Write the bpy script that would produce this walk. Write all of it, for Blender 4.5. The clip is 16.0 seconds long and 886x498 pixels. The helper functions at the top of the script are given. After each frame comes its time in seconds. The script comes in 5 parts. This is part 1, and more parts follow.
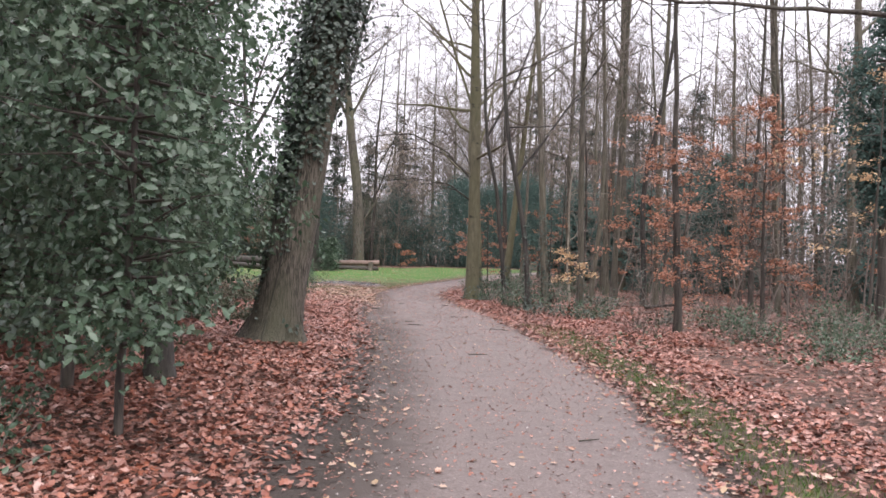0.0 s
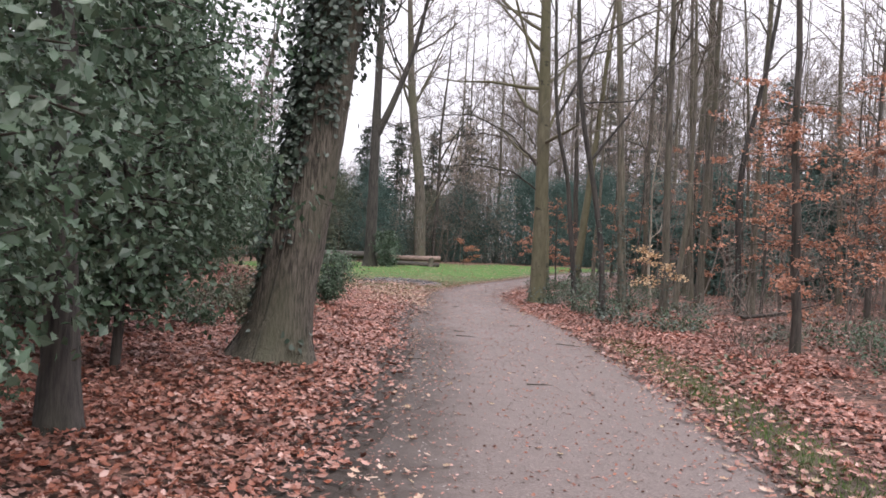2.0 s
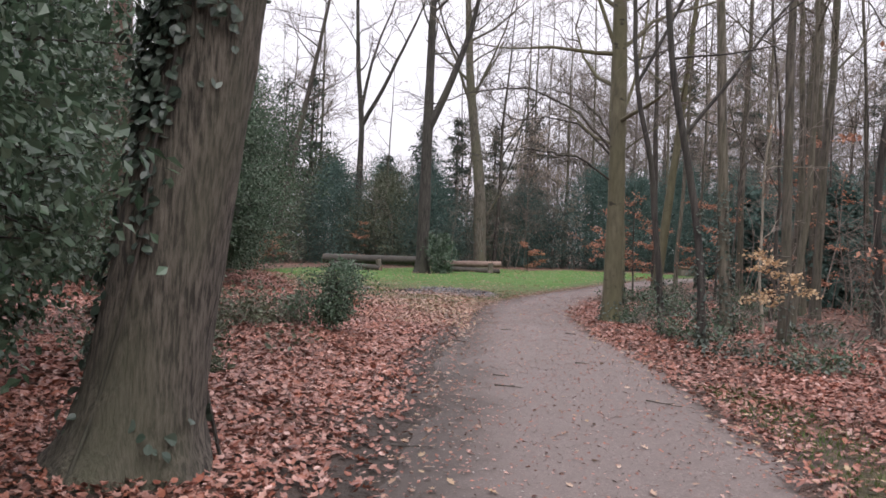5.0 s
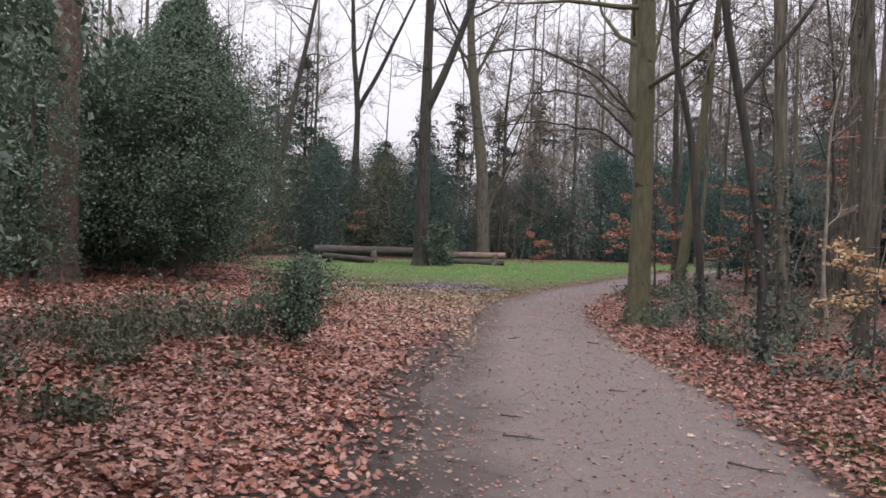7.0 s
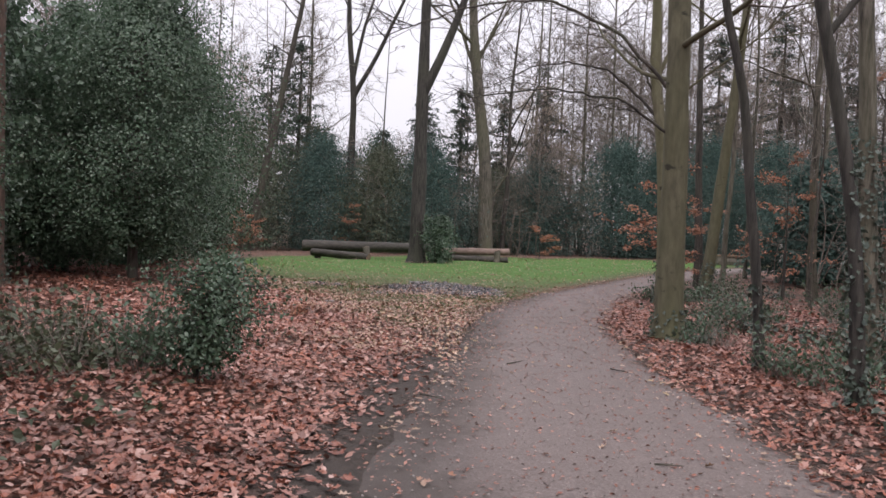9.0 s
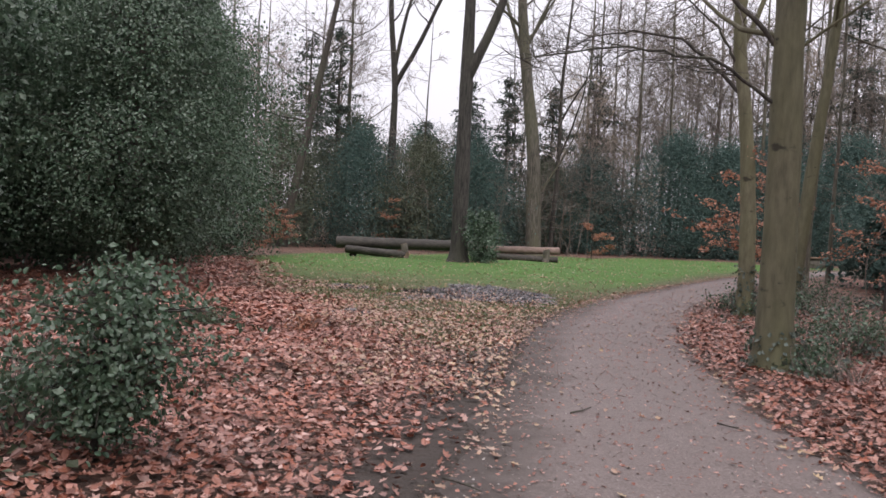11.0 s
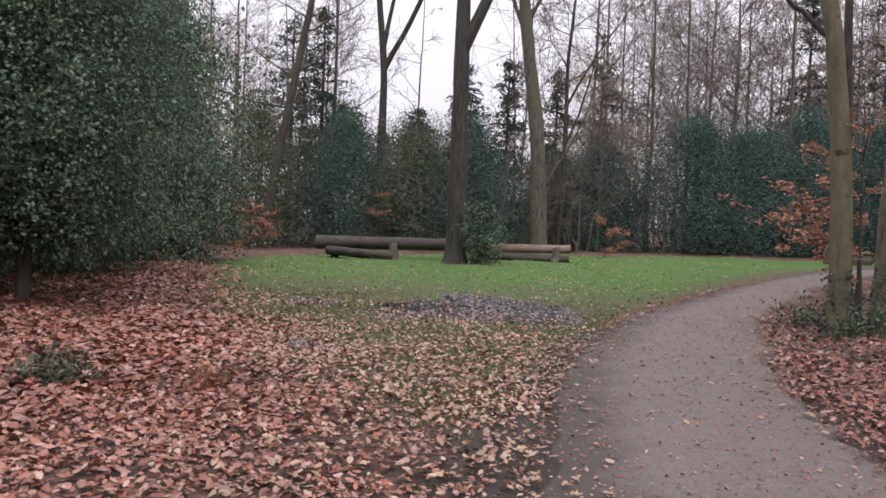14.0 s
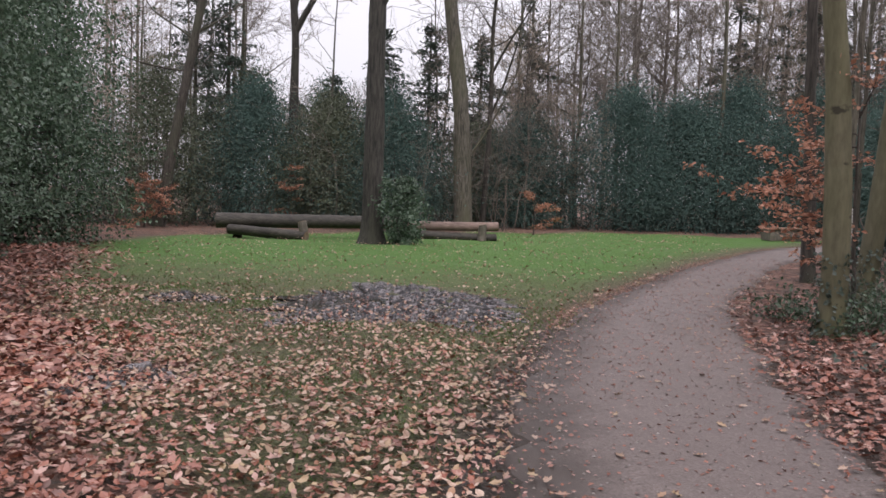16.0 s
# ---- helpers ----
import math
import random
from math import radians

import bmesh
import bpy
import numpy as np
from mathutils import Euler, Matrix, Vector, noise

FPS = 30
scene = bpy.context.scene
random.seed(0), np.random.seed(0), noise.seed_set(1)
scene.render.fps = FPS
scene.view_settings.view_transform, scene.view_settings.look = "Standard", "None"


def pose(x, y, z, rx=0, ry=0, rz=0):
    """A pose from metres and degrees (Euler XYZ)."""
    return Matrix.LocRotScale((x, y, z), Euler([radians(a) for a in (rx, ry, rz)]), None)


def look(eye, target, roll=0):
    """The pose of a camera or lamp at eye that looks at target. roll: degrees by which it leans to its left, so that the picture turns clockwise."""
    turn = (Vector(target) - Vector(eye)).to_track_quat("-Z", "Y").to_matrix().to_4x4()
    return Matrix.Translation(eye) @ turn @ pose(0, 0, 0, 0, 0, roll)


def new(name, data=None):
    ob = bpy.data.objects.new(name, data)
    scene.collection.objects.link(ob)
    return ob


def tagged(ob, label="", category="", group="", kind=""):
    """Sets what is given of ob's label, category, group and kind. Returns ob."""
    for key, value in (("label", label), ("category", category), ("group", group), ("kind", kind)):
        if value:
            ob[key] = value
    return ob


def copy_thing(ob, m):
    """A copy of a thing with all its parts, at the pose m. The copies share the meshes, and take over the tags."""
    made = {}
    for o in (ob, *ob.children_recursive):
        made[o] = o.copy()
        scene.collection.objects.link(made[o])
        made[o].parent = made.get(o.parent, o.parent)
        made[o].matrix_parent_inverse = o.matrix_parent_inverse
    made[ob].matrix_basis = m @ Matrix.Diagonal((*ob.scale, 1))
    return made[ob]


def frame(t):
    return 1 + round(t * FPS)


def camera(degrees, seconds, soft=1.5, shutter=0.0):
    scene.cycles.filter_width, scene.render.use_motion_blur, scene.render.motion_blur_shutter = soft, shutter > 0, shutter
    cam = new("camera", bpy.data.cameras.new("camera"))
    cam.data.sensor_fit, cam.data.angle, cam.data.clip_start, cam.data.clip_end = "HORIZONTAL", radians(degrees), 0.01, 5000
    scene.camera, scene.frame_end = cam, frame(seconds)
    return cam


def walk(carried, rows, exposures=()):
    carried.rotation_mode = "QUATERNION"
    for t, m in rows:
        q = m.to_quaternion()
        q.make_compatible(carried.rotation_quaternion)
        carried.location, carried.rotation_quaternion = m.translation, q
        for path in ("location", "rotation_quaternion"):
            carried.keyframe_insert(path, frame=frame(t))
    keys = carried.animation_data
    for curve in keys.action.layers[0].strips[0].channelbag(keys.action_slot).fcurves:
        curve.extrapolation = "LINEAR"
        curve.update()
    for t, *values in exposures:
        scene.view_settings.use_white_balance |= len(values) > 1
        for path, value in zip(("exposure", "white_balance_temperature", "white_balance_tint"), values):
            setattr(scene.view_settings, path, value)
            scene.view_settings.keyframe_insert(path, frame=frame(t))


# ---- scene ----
cam = camera(53.6, 16.0, soft=1.6)
METRES, EYE, TILT, LEAN, TURN = 22.7, 1.5, 0.0, 0.0, 0.0
ROWS = [
    (0.0, 0.0, 0.0, 0.0, -0.0, 0.02, -2.13),
    (0.5, 0.0022, 0.0342, -0.0002, 1.49, -0.56, -2.49),
    (1.0, 0.005, 0.0664, 0.0001, 2.63, -0.7, -2.74),
    (1.5, 0.0064, 0.0989, -0.0003, 3.64, -0.66, -2.95),
    (2.0, 0.0077, 0.1326, -0.0004, 4.48, -0.44, -3.04),
    (2.5, 0.0085, 0.1664, -0.0003, 5.43, 0.01, -3.08),
    (3.0, 0.01, 0.2004, -0.0003, 5.83, 0.17, -3.08),
    (3.5, 0.0114, 0.2338, -0.0001, 6.55, 0.28, -2.97),
    (4.0, 0.0114, 0.266, 0.0004, 7.57, 0.15, -2.84),
    (4.5, 0.0115, 0.2977, 0.0011, 8.81, -0.17, -2.9),
    (7.0, -0.0035, 0.4534, 0.0004, 9.21, -1.06, -2.46),
    (7.5, -0.0048, 0.486, 0.0002, 9.22, -1.15, -2.47),
    (8.0, -0.0077, 0.5175, -0.0, 9.32, -1.29, -2.49),
    (8.5, -0.0092, 0.5513, -0.0002, 9.32, -1.34, -2.5),
    (11.0, -0.0287, 0.7003, -0.0011, 12.61, -1.76, -2.99),
    (11.5, -0.0343, 0.7284, -0.0011, 12.85, -1.72, -2.96),
    (12.0, -0.0398, 0.7586, -0.0015, 12.98, -1.77, -2.91),
    (12.5, -0.0468, 0.786, -0.0015, 13.22, -1.99, -2.6),
    (13.0, -0.0531, 0.8167, -0.0019, 13.14, -2.06, -2.29),
    (13.5, -0.0588, 0.8483, -0.0025, 12.89, -2.06, -2.2),
    (14.0, -0.0626, 0.8786, -0.0025, 12.49, -1.96, -2.24),
    (14.5, -0.0669, 0.9081, -0.0025, 12.08, -1.89, -2.2),
    (15.0, -0.0704, 0.9388, -0.0028, 10.83, -2.14, -2.2),
    (15.5, -0.0755, 0.9654, -0.0033, 9.64, -2.85, -2.31),
    (16.0, -0.0794, 0.9928, -0.0032, 7.41, -3.35, -2.11),
]
walk(cam, [(t, pose(0, 0, EYE, TILT, LEAN, TURN) @ pose(METRES * x, METRES * y, METRES * z, 90 + pitch, roll, yaw)) for t, x, y, z, yaw, pitch, roll in ROWS],
     [(0.0, 1.0), (3.0, 0.8), (4.5, 0.67), (8.0, 0.45), (12.0, 0.52), (16.0, 0.42)])

# ---- world, sun ----
world = bpy.data.worlds.new("overcast")
scene.world = world
world.use_nodes = True
wn, wl = world.node_tree.nodes, world.node_tree.links
sky = wn.new("ShaderNodeTexSky")
sky.sky_type = "NISHITA"
sky.sun_disc = False
sky.sun_elevation, sky.sun_rotation = radians(60), radians(157)
sky.dust_density, sky.air_density = 4.0, 1.0
cloud = wn.new("ShaderNodeMix")
cloud.data_type = "RGBA"
cloud.inputs[0].default_value = 0.88
cloud.inputs[7].default_value = (9.4, 9.0, 9.9, 1)
wl.new(sky.outputs[0], cloud.inputs[6])
wl.new(cloud.outputs[2], wn["Background"].inputs[0])
# an overcast sky is three times as bright overhead as at the horizon
way = wn.new("ShaderNodeTexCoord")
axes = wn.new("ShaderNodeSeparateXYZ")
steep = wn.new("ShaderNodeMapRange")
steep.inputs[1].default_value, steep.inputs[2].default_value = 0.0, 1.0
steep.inputs[3].default_value, steep.inputs[4].default_value = 0.073, 0.15
wl.new(way.outputs["Generated"], axes.inputs[0])
wl.new(axes.outputs[2], steep.inputs[0])
wl.new(steep.outputs[0], wn["Background"].inputs[1])

sun = new("sun", bpy.data.lights.new("sun", "SUN"))
sun.data.energy, sun.data.angle, sun.data.color = 1.3, radians(60), (1.0, 0.97, 0.95)
sun.matrix_world = look((6, -14, 26), (0, 0, 0))

# ---- materials ----
def nodes_of(name, rough=0.8):
    m = bpy.data.materials.new(name)
    m.use_nodes = True
    n, l = m.node_tree.nodes, m.node_tree.links
    b = n["Principled BSDF"]
    b.inputs["Roughness"].default_value = rough
    return m, n, l, b


def noise_of(n, l, scale, detail=5.0, stretch=(1, 1, 1), rough=0.6, coords="Object"):
    tc = n.new("ShaderNodeTexCoord")
    mp = n.new("ShaderNodeMapping")
    mp.inputs["Scale"].default_value = stretch
    t = n.new("ShaderNodeTexNoise")
    t.inputs["Scale"].default_value, t.inputs["Detail"].default_value = scale, detail
    t.inputs["Roughness"].default_value = rough
    l.new(tc.outputs[coords], mp.inputs[0])
    l.new(mp.outputs[0], t.inputs[0])
    return t.outputs[0]


def ramp_of(n, l, src, stops):
    r = n.new("ShaderNodeValToRGB")
    e = r.color_ramp.elements
    while len(e) < len(stops):
        e.new(0.5)
    for k, (p, c) in enumerate(stops):
        e[k].position, e[k].color = p, (*c, 1)
    l.new(src, r.inputs[0])
    return r.outputs[0]


def mix_of(n, l, fac, a, b, kind="MIX"):
    m = n.new("ShaderNodeMix")
    m.data_type, m.blend_type = "RGBA", kind
    for sock, v in ((m.inputs[0], fac), (m.inputs[6], a), (m.inputs[7], b)):
        if isinstance(v, (int, float)):
            sock.default_value = v
        elif isinstance(v, tuple):
            sock.default_value = (*v, 1)
        else:
            l.new(v, sock)
    return m.outputs[2]


def math_of(n, l, op, a, b=0.0, clamp=False):
    m = n.new("ShaderNodeMath")
    m.operation, m.use_clamp = op, clamp
    for sock, v in ((m.inputs[0], a), (m.inputs[1], b)):
        if isinstance(v, (int, float)):
            sock.default_value = v
        else:
            l.new(v, sock)
    return m.outputs[0]


def bump_of(n, l, b, src, strength, dist):
    p = n.new("ShaderNodeBump")
    p.inputs["Strength"].default_value, p.inputs["Distance"].default_value = strength, dist
    l.new(src, p.inputs["Height"])
    l.new(p.outputs[0], b.inputs["Normal"])


def bark(name, dark, light, moss=None, moss_amount=0.5, ridge=(9, 9, 1.2), scale=2.2, strength=0.6, hard=0.0, scars=0.0):
    m, n, l, b = nodes_of(name, 0.9)
    fine = noise_of(n, l, scale, 8, ridge, 0.65)
    col = ramp_of(n, l, fine, [(0.3 + hard, dark), (0.5, tuple((p + q) / 2 for p, q in zip(dark, light))), (0.72 - hard, light)])
    if moss:
        big = noise_of(n, l, 0.9, 4, (1, 1, 0.35))
        col = mix_of(n, l, ramp_of(n, l, big, [(0.62 - moss_amount * 0.4, (0, 0, 0)), (0.8 - moss_amount * 0.3, (0.85, 0.85, 0.85))]), col, moss)
    if scars:
        col = mix_of(n, l, ramp_of(n, l, noise_of(n, l, 3.6, 4, (1, 1, 1.7), 0.55), [(0.66 - scars, (0, 0, 0)), (0.74 - scars, (0.9, 0.9, 0.9))]), col, tuple(0.35 * c for c in dark))
    info = n.new("ShaderNodeObjectInfo")
    tone = n.new("ShaderNodeMapRange")
    tone.inputs[3].default_value, tone.inputs[4].default_value = 0.75, 1.2
    l.new(info.outputs["Random"], tone.inputs[0])
    v = n.new("ShaderNodeHueSaturation")
    l.new(tone.outputs[0], v.inputs["Value"])
    l.new(col, v.inputs["Color"])
    l.new(v.outputs[0], b.inputs["Base Color"])
    bump_of(n, l, b, fine, strength, 0.03)
    return m


def leafy(name, colours, rough=0.5, through_it=0.0, spots=0.25):
    """Leaves, whose colour varies from leaf to leaf."""
    m, n, l, b = nodes_of(name, rough)
    g = n.new("ShaderNodeNewGeometry")
    k = len(colours) - 1
    col = ramp_of(n, l, g.outputs["Random Per Island"], [(i / k, c) for i, c in enumerate(colours)])
    blot = noise_of(n, l, 38.0, 3)
    col = mix_of(n, l, math_of(n, l, "MULTIPLY", blot, spots), col, (0.02, 0.015, 0.01))
    big = noise_of(n, l, 0.8, 3)
    h = n.new("ShaderNodeHueSaturation")
    tone = n.new("ShaderNodeMapRange")
    tone.inputs[1].default_value, tone.inputs[2].default_value = 0.3, 0.7
    tone.inputs[3].default_value, tone.inputs[4].default_value = 0.75, 1.25
    l.new(big, tone.inputs[0])
    l.new(tone.outputs[0], h.inputs["Value"])
    l.new(col, h.inputs["Color"])
    l.new(h.outputs[0], b.inputs["Base Color"])
    if through_it:
        t = n.new("ShaderNodeBsdfTranslucent")
        l.new(h.outputs[0], t.inputs[0])
        s = n.new("ShaderNodeMixShader")
        s.inputs[0].default_value = through_it
        l.new(b.outputs[0], s.inputs[1])
        l.new(t.outputs[0], s.inputs[2])
        l.new(s.outputs[0], n["Material Output"].inputs[0])
    return m


BARK_GREY = bark("grey_bark", (0.032, 0.028, 0.022), (0.15, 0.132, 0.105), (0.09, 0.088, 0.053), 0.5, hard=0.07)
BARK_BEECH = bark("beech_bark", (0.068, 0.061, 0.038), (0.15, 0.136, 0.086), (0.1, 0.098, 0.048), 0.55, (4, 4, 1.0), 3.0, 0.3, 0.03, 0.03)
BARK_DARK = bark("dark_bark", (0.022, 0.019, 0.016), (0.09, 0.076, 0.064), (0.06, 0.063, 0.038), 0.35, hard=0.06)
BARK_OAK = bark("oak_bark", (0.024, 0.02, 0.015), (0.16, 0.138, 0.11), (0.09, 0.09, 0.056), 0.4, (9, 9, 1.1), 4.6, 1.0, 0.1)
# near-black bark; on the short thicket trunk its darkness is painted shade
BARK_BLACK = bark("black_and_shaded_bark", (0.012, 0.011, 0.01), (0.06, 0.053, 0.046), (0.045, 0.045, 0.03), 0.3, hard=0.06)
BARK_PINE = bark("red_bark", (0.05, 0.033, 0.025), (0.14, 0.09, 0.068), None, 0.0, (6, 6, 1.6), 3.0, 0.9, 0.04)
BEECH_PALE = bark("pale_young_bark", (0.14, 0.125, 0.1), (0.3, 0.27, 0.215), None, 0.0, (3, 3, 1.4), 3.0, 0.3, 0.06)
TWIG = bark("twig_bark", (0.1, 0.082, 0.07), (0.22, 0.185, 0.16))
TWIG_PALE = bark("pale_twig_bark", (0.19, 0.155, 0.125), (0.36, 0.295, 0.24))
HOLLY = leafy("holly_leaf", [(0.042, 0.077, 0.045), (0.074, 0.124, 0.075), (0.1, 0.154, 0.097), (0.145, 0.196, 0.137)], 0.24, 0.3)
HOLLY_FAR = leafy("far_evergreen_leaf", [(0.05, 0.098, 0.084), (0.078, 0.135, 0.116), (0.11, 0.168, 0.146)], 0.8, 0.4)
HOLLY_OLIVE = leafy("olive_evergreen_leaf", [(0.05, 0.062, 0.035), (0.075, 0.09, 0.05), (0.11, 0.125, 0.075)], 0.5, 0.15)
IVY = leafy("ivy_leaf", [(0.03, 0.05, 0.038), (0.055, 0.08, 0.058), (0.09, 0.115, 0.09)], 0.32, 0.15)
NEEDLE = leafy("needle", [(0.045, 0.065, 0.05), (0.065, 0.09, 0.07)], 0.6, 0.1)
ORANGE = leafy("beech_leaf", [(0.29, 0.125, 0.082), (0.4, 0.19, 0.12), (0.5, 0.27, 0.18), (0.34, 0.155, 0.1)], 0.55, 0.3, 0.15)
YELLOW = leafy("yellow_leaf", [(0.5, 0.35, 0.2), (0.6, 0.45, 0.28), (0.5, 0.3, 0.16)], 0.55, 0.35, 0.12)
FALLEN = leafy("fallen_leaf", [(0.093, 0.035, 0.027), (0.338, 0.134, 0.09), (0.201, 0.062, 0.04), (0.495, 0.282, 0.231), (0.122, 0.047, 0.035), (0.357, 0.111, 0.059), (0.573, 0.369, 0.319), (0.239, 0.068, 0.039), (0.465, 0.247, 0.196), (0.151, 0.051, 0.035), (0.397, 0.168, 0.118), (0.278, 0.085, 0.047), (0.18, 0.068, 0.052), (0.416, 0.213, 0.161)], 0.42, 0.0, 0.4)
FALLEN_PALE = leafy("pale_fallen_leaf", [(0.3, 0.18, 0.125), (0.43, 0.29, 0.21), (0.52, 0.38, 0.3), (0.34, 0.16, 0.1), (0.44, 0.32, 0.19), (0.24, 0.13, 0.09)], 0.45, 0.0, 0.35)
GRASS = leafy("grass_blade", [(0.045, 0.098, 0.02), (0.075, 0.138, 0.03), (0.125, 0.17, 0.052), (0.16, 0.15, 0.075)], 0.6, 0.4, 0.05)


def make_ground_material():
    m, n, l, b = nodes_of("woodland_ground", 0.9)
    at = n.new("ShaderNodeAttribute")
    at.attribute_name = "lawn"
    patch = noise_of(n, l, 1.3, 6)
    fine = noise_of(n, l, 42, 9, rough=0.78)
    vor = n.new("ShaderNodeTexVoronoi")
    vor.inputs["Scale"].default_value = 13
    tc = n.new("ShaderNodeTexCoord")
    l.new(tc.outputs["Object"], vor.inputs["Vector"])
    sep = n.new("ShaderNodeSeparateColor")
    l.new(vor.outputs["Color"], sep.inputs[0])
    litter = ramp_of(n, l, sep.outputs[0], [(0, (0.04, 0.022, 0.017)), (0.35, (0.11, 0.05, 0.035)), (0.7, (0.19, 0.085, 0.058)), (1, (0.34, 0.19, 0.145))])
    soil = ramp_of(n, l, fine, [(0.3, (0.03, 0.022, 0.016)), (0.7, (0.085, 0.06, 0.045))])
    floor = mix_of(n, l, ramp_of(n, l, patch, [(0.4, (0.25, 0.25, 0.25)), (0.6, (0.9, 0.9, 0.9))]), soil, litter)
    green = ramp_of(n, l, fine, [(0.36, (0.026, 0.066, 0.009)), (0.5, (0.06, 0.138, 0.018)), (0.66, (0.105, 0.19, 0.038))])
    olive = ramp_of(n, l, fine, [(0.38, (0.022, 0.018, 0.012)), (0.5, (0.08, 0.07, 0.034)), (0.64, (0.19, 0.16, 0.085))])
    worn = n.new("ShaderNodeAttribute")
    worn.attribute_name = "worn"
    green = mix_of(n, l, math_of(n, l, "ADD", worn.outputs["Fac"], math_of(n, l, "MULTIPLY", math_of(n, l, "SUBTRACT", patch, 0.5), 0.9), True), green, olive)
    bare = n.new("ShaderNodeAttribute")
    bare.attribute_name = "bare"
    floor = mix_of(n, l, bare.outputs["Fac"], floor, ramp_of(n, l, fine, [(0.3, (0.03, 0.023, 0.019)), (0.7, (0.085, 0.064, 0.053))]))
    edge = math_of(n, l, "ADD", at.outputs["Fac"], math_of(n, l, "MULTIPLY", math_of(n, l, "SUBTRACT", patch, 0.5), 0.8))
    fac = ramp_of(n, l, edge, [(0.38, (0, 0, 0)), (0.62, (1, 1, 1))])
    l.new(mix_of(n, l, fac, floor, green), b.inputs["Base Color"])
    bump_of(n, l, b, math_of(n, l, "ADD", fine, vor.outputs["Distance"]), 0.8, 0.04)
    return m


def make_path_material():
    m, n, l, b = nodes_of("trodden_gravel", 0.82)
    grit = noise_of(n, l, 55, 8, rough=0.8)
    mid = noise_of(n, l, 5, 6)
    big = noise_of(n, l, 0.7, 4, (1, 0.35, 1))
    col = ramp_of(n, l, grit, [(0.34, (0.048, 0.036, 0.032)), (0.5, (0.143, 0.111, 0.102)), (0.68, (0.3, 0.245, 0.226))])
    col = mix_of(n, l, ramp_of(n, l, mid, [(0.35, (0.35, 0.35, 0.35)), (0.65, (0, 0, 0))]), col, (0.095, 0.075, 0.067))
    col = mix_of(n, l, ramp_of(n, l, big, [(0.4, (0, 0, 0)), (0.7, (0.4, 0.4, 0.4))]), col, (0.185, 0.153, 0.144))
    rim = n.new("ShaderNodeAttribute")
    rim.attribute_name = "rim"
    e = math_of(n, l, "ADD", rim.outputs["Fac"], math_of(n, l, "MULTIPLY", math_of(n, l, "SUBTRACT", mid, 0.5), 0.9))
    col = mix_of(n, l, ramp_of(n, l, e, [(0.42, (0, 0, 0)), (1.0, (0.95, 0.95, 0.95))]), col, (0.06, 0.045, 0.038))
    l.new(col, b.inputs["Base Color"])
    l.new(ramp_of(n, l, big, [(0.35, (0.6, 0.6, 0.6)), (0.65, (0.9, 0.9, 0.9))]), b.inputs["Roughness"])
    bump_of(n, l, b, math_of(n, l, "ADD", grit, math_of(n, l, "MULTIPLY", mid, 2.0)), 0.5, 0.012)
    return m


def make_mud_material():
    m, n, l, b = nodes_of("wet_mud_painted_glints", 0.3)
    fine = noise_of(n, l, 16, 6)
    mid = noise_of(n, l, 4, 5)
    # the pale last stop paints the wet surface's glints into the colour
    l.new(ramp_of(n, l, fine, [(0.4, (0.006, 0.005, 0.006)), (0.5, (0.022, 0.019, 0.02)), (0.58, (0.2, 0.178, 0.182))]), b.inputs["Base Color"])
    l.new(ramp_of(n, l, mid, [(0.42, (0.22, 0.22, 0.22)), (0.55, (0.75, 0.75, 0.75))]), b.inputs["Roughness"])
    bump_of(n, l, b, fine, 0.9, 0.03)
    return m


def make_water_material():
    m, n, l, b = nodes_of("muddy_water", 0.12)
    b.inputs["Base Color"].default_value = (0.03, 0.025, 0.023, 1)
    bump_of(n, l, b, noise_of(n, l, 22, 4), 0.25, 0.01)
    return m


def wood(name, dark, light, grain=(1, 12, 12), scale=2.0, rough=0.75):
    m, n, l, b = nodes_of(name, rough)
    f = noise_of(n, l, scale, 7, grain)
    big = noise_of(n, l, 1.6, 4)
    col = ramp_of(n, l, f, [(0.3, dark), (0.7, light)])
    col = mix_of(n, l, ramp_of(n, l, big, [(0.45, (0, 0, 0)), (0.75, (0.6, 0.6, 0.6))]), col, tuple(0.5 * c for c in dark))
    l.new(col, b.inputs["Base Color"])
    bump_of(n, l, b, f, 0.5, 0.02)
    return m


STONE = leafy("path_stone", [(0.09, 0.075, 0.07), (0.3, 0.26, 0.24), (0.16, 0.135, 0.125), (0.42, 0.38, 0.36)], 0.7, 0.0, 0.2)
GROUND, PATH_MAT, MUD, WATER = make_ground_material(), make_path_material(), make_mud_material(), make_water_material()
LOG_DARK = wood("weathered_log", (0.014, 0.012, 0.01), (0.082, 0.07, 0.056), (1.5, 9, 9), 3.0)
LOG_RED = wood("peeled_log", (0.1, 0.062, 0.05), (0.3, 0.21, 0.175))
END_GRAIN = wood("end_grain", (0.12, 0.075, 0.05), (0.3, 0.21, 0.15), (6, 6, 6))
STUMP_WOOD = wood("stump_wood", (0.07, 0.06, 0.05), (0.2, 0.17, 0.14), (10, 10, 1.5))
POST_PAINT = wood("pale_post", (0.32, 0.3, 0.28), (0.52, 0.5, 0.48), (10, 10, 1.5))

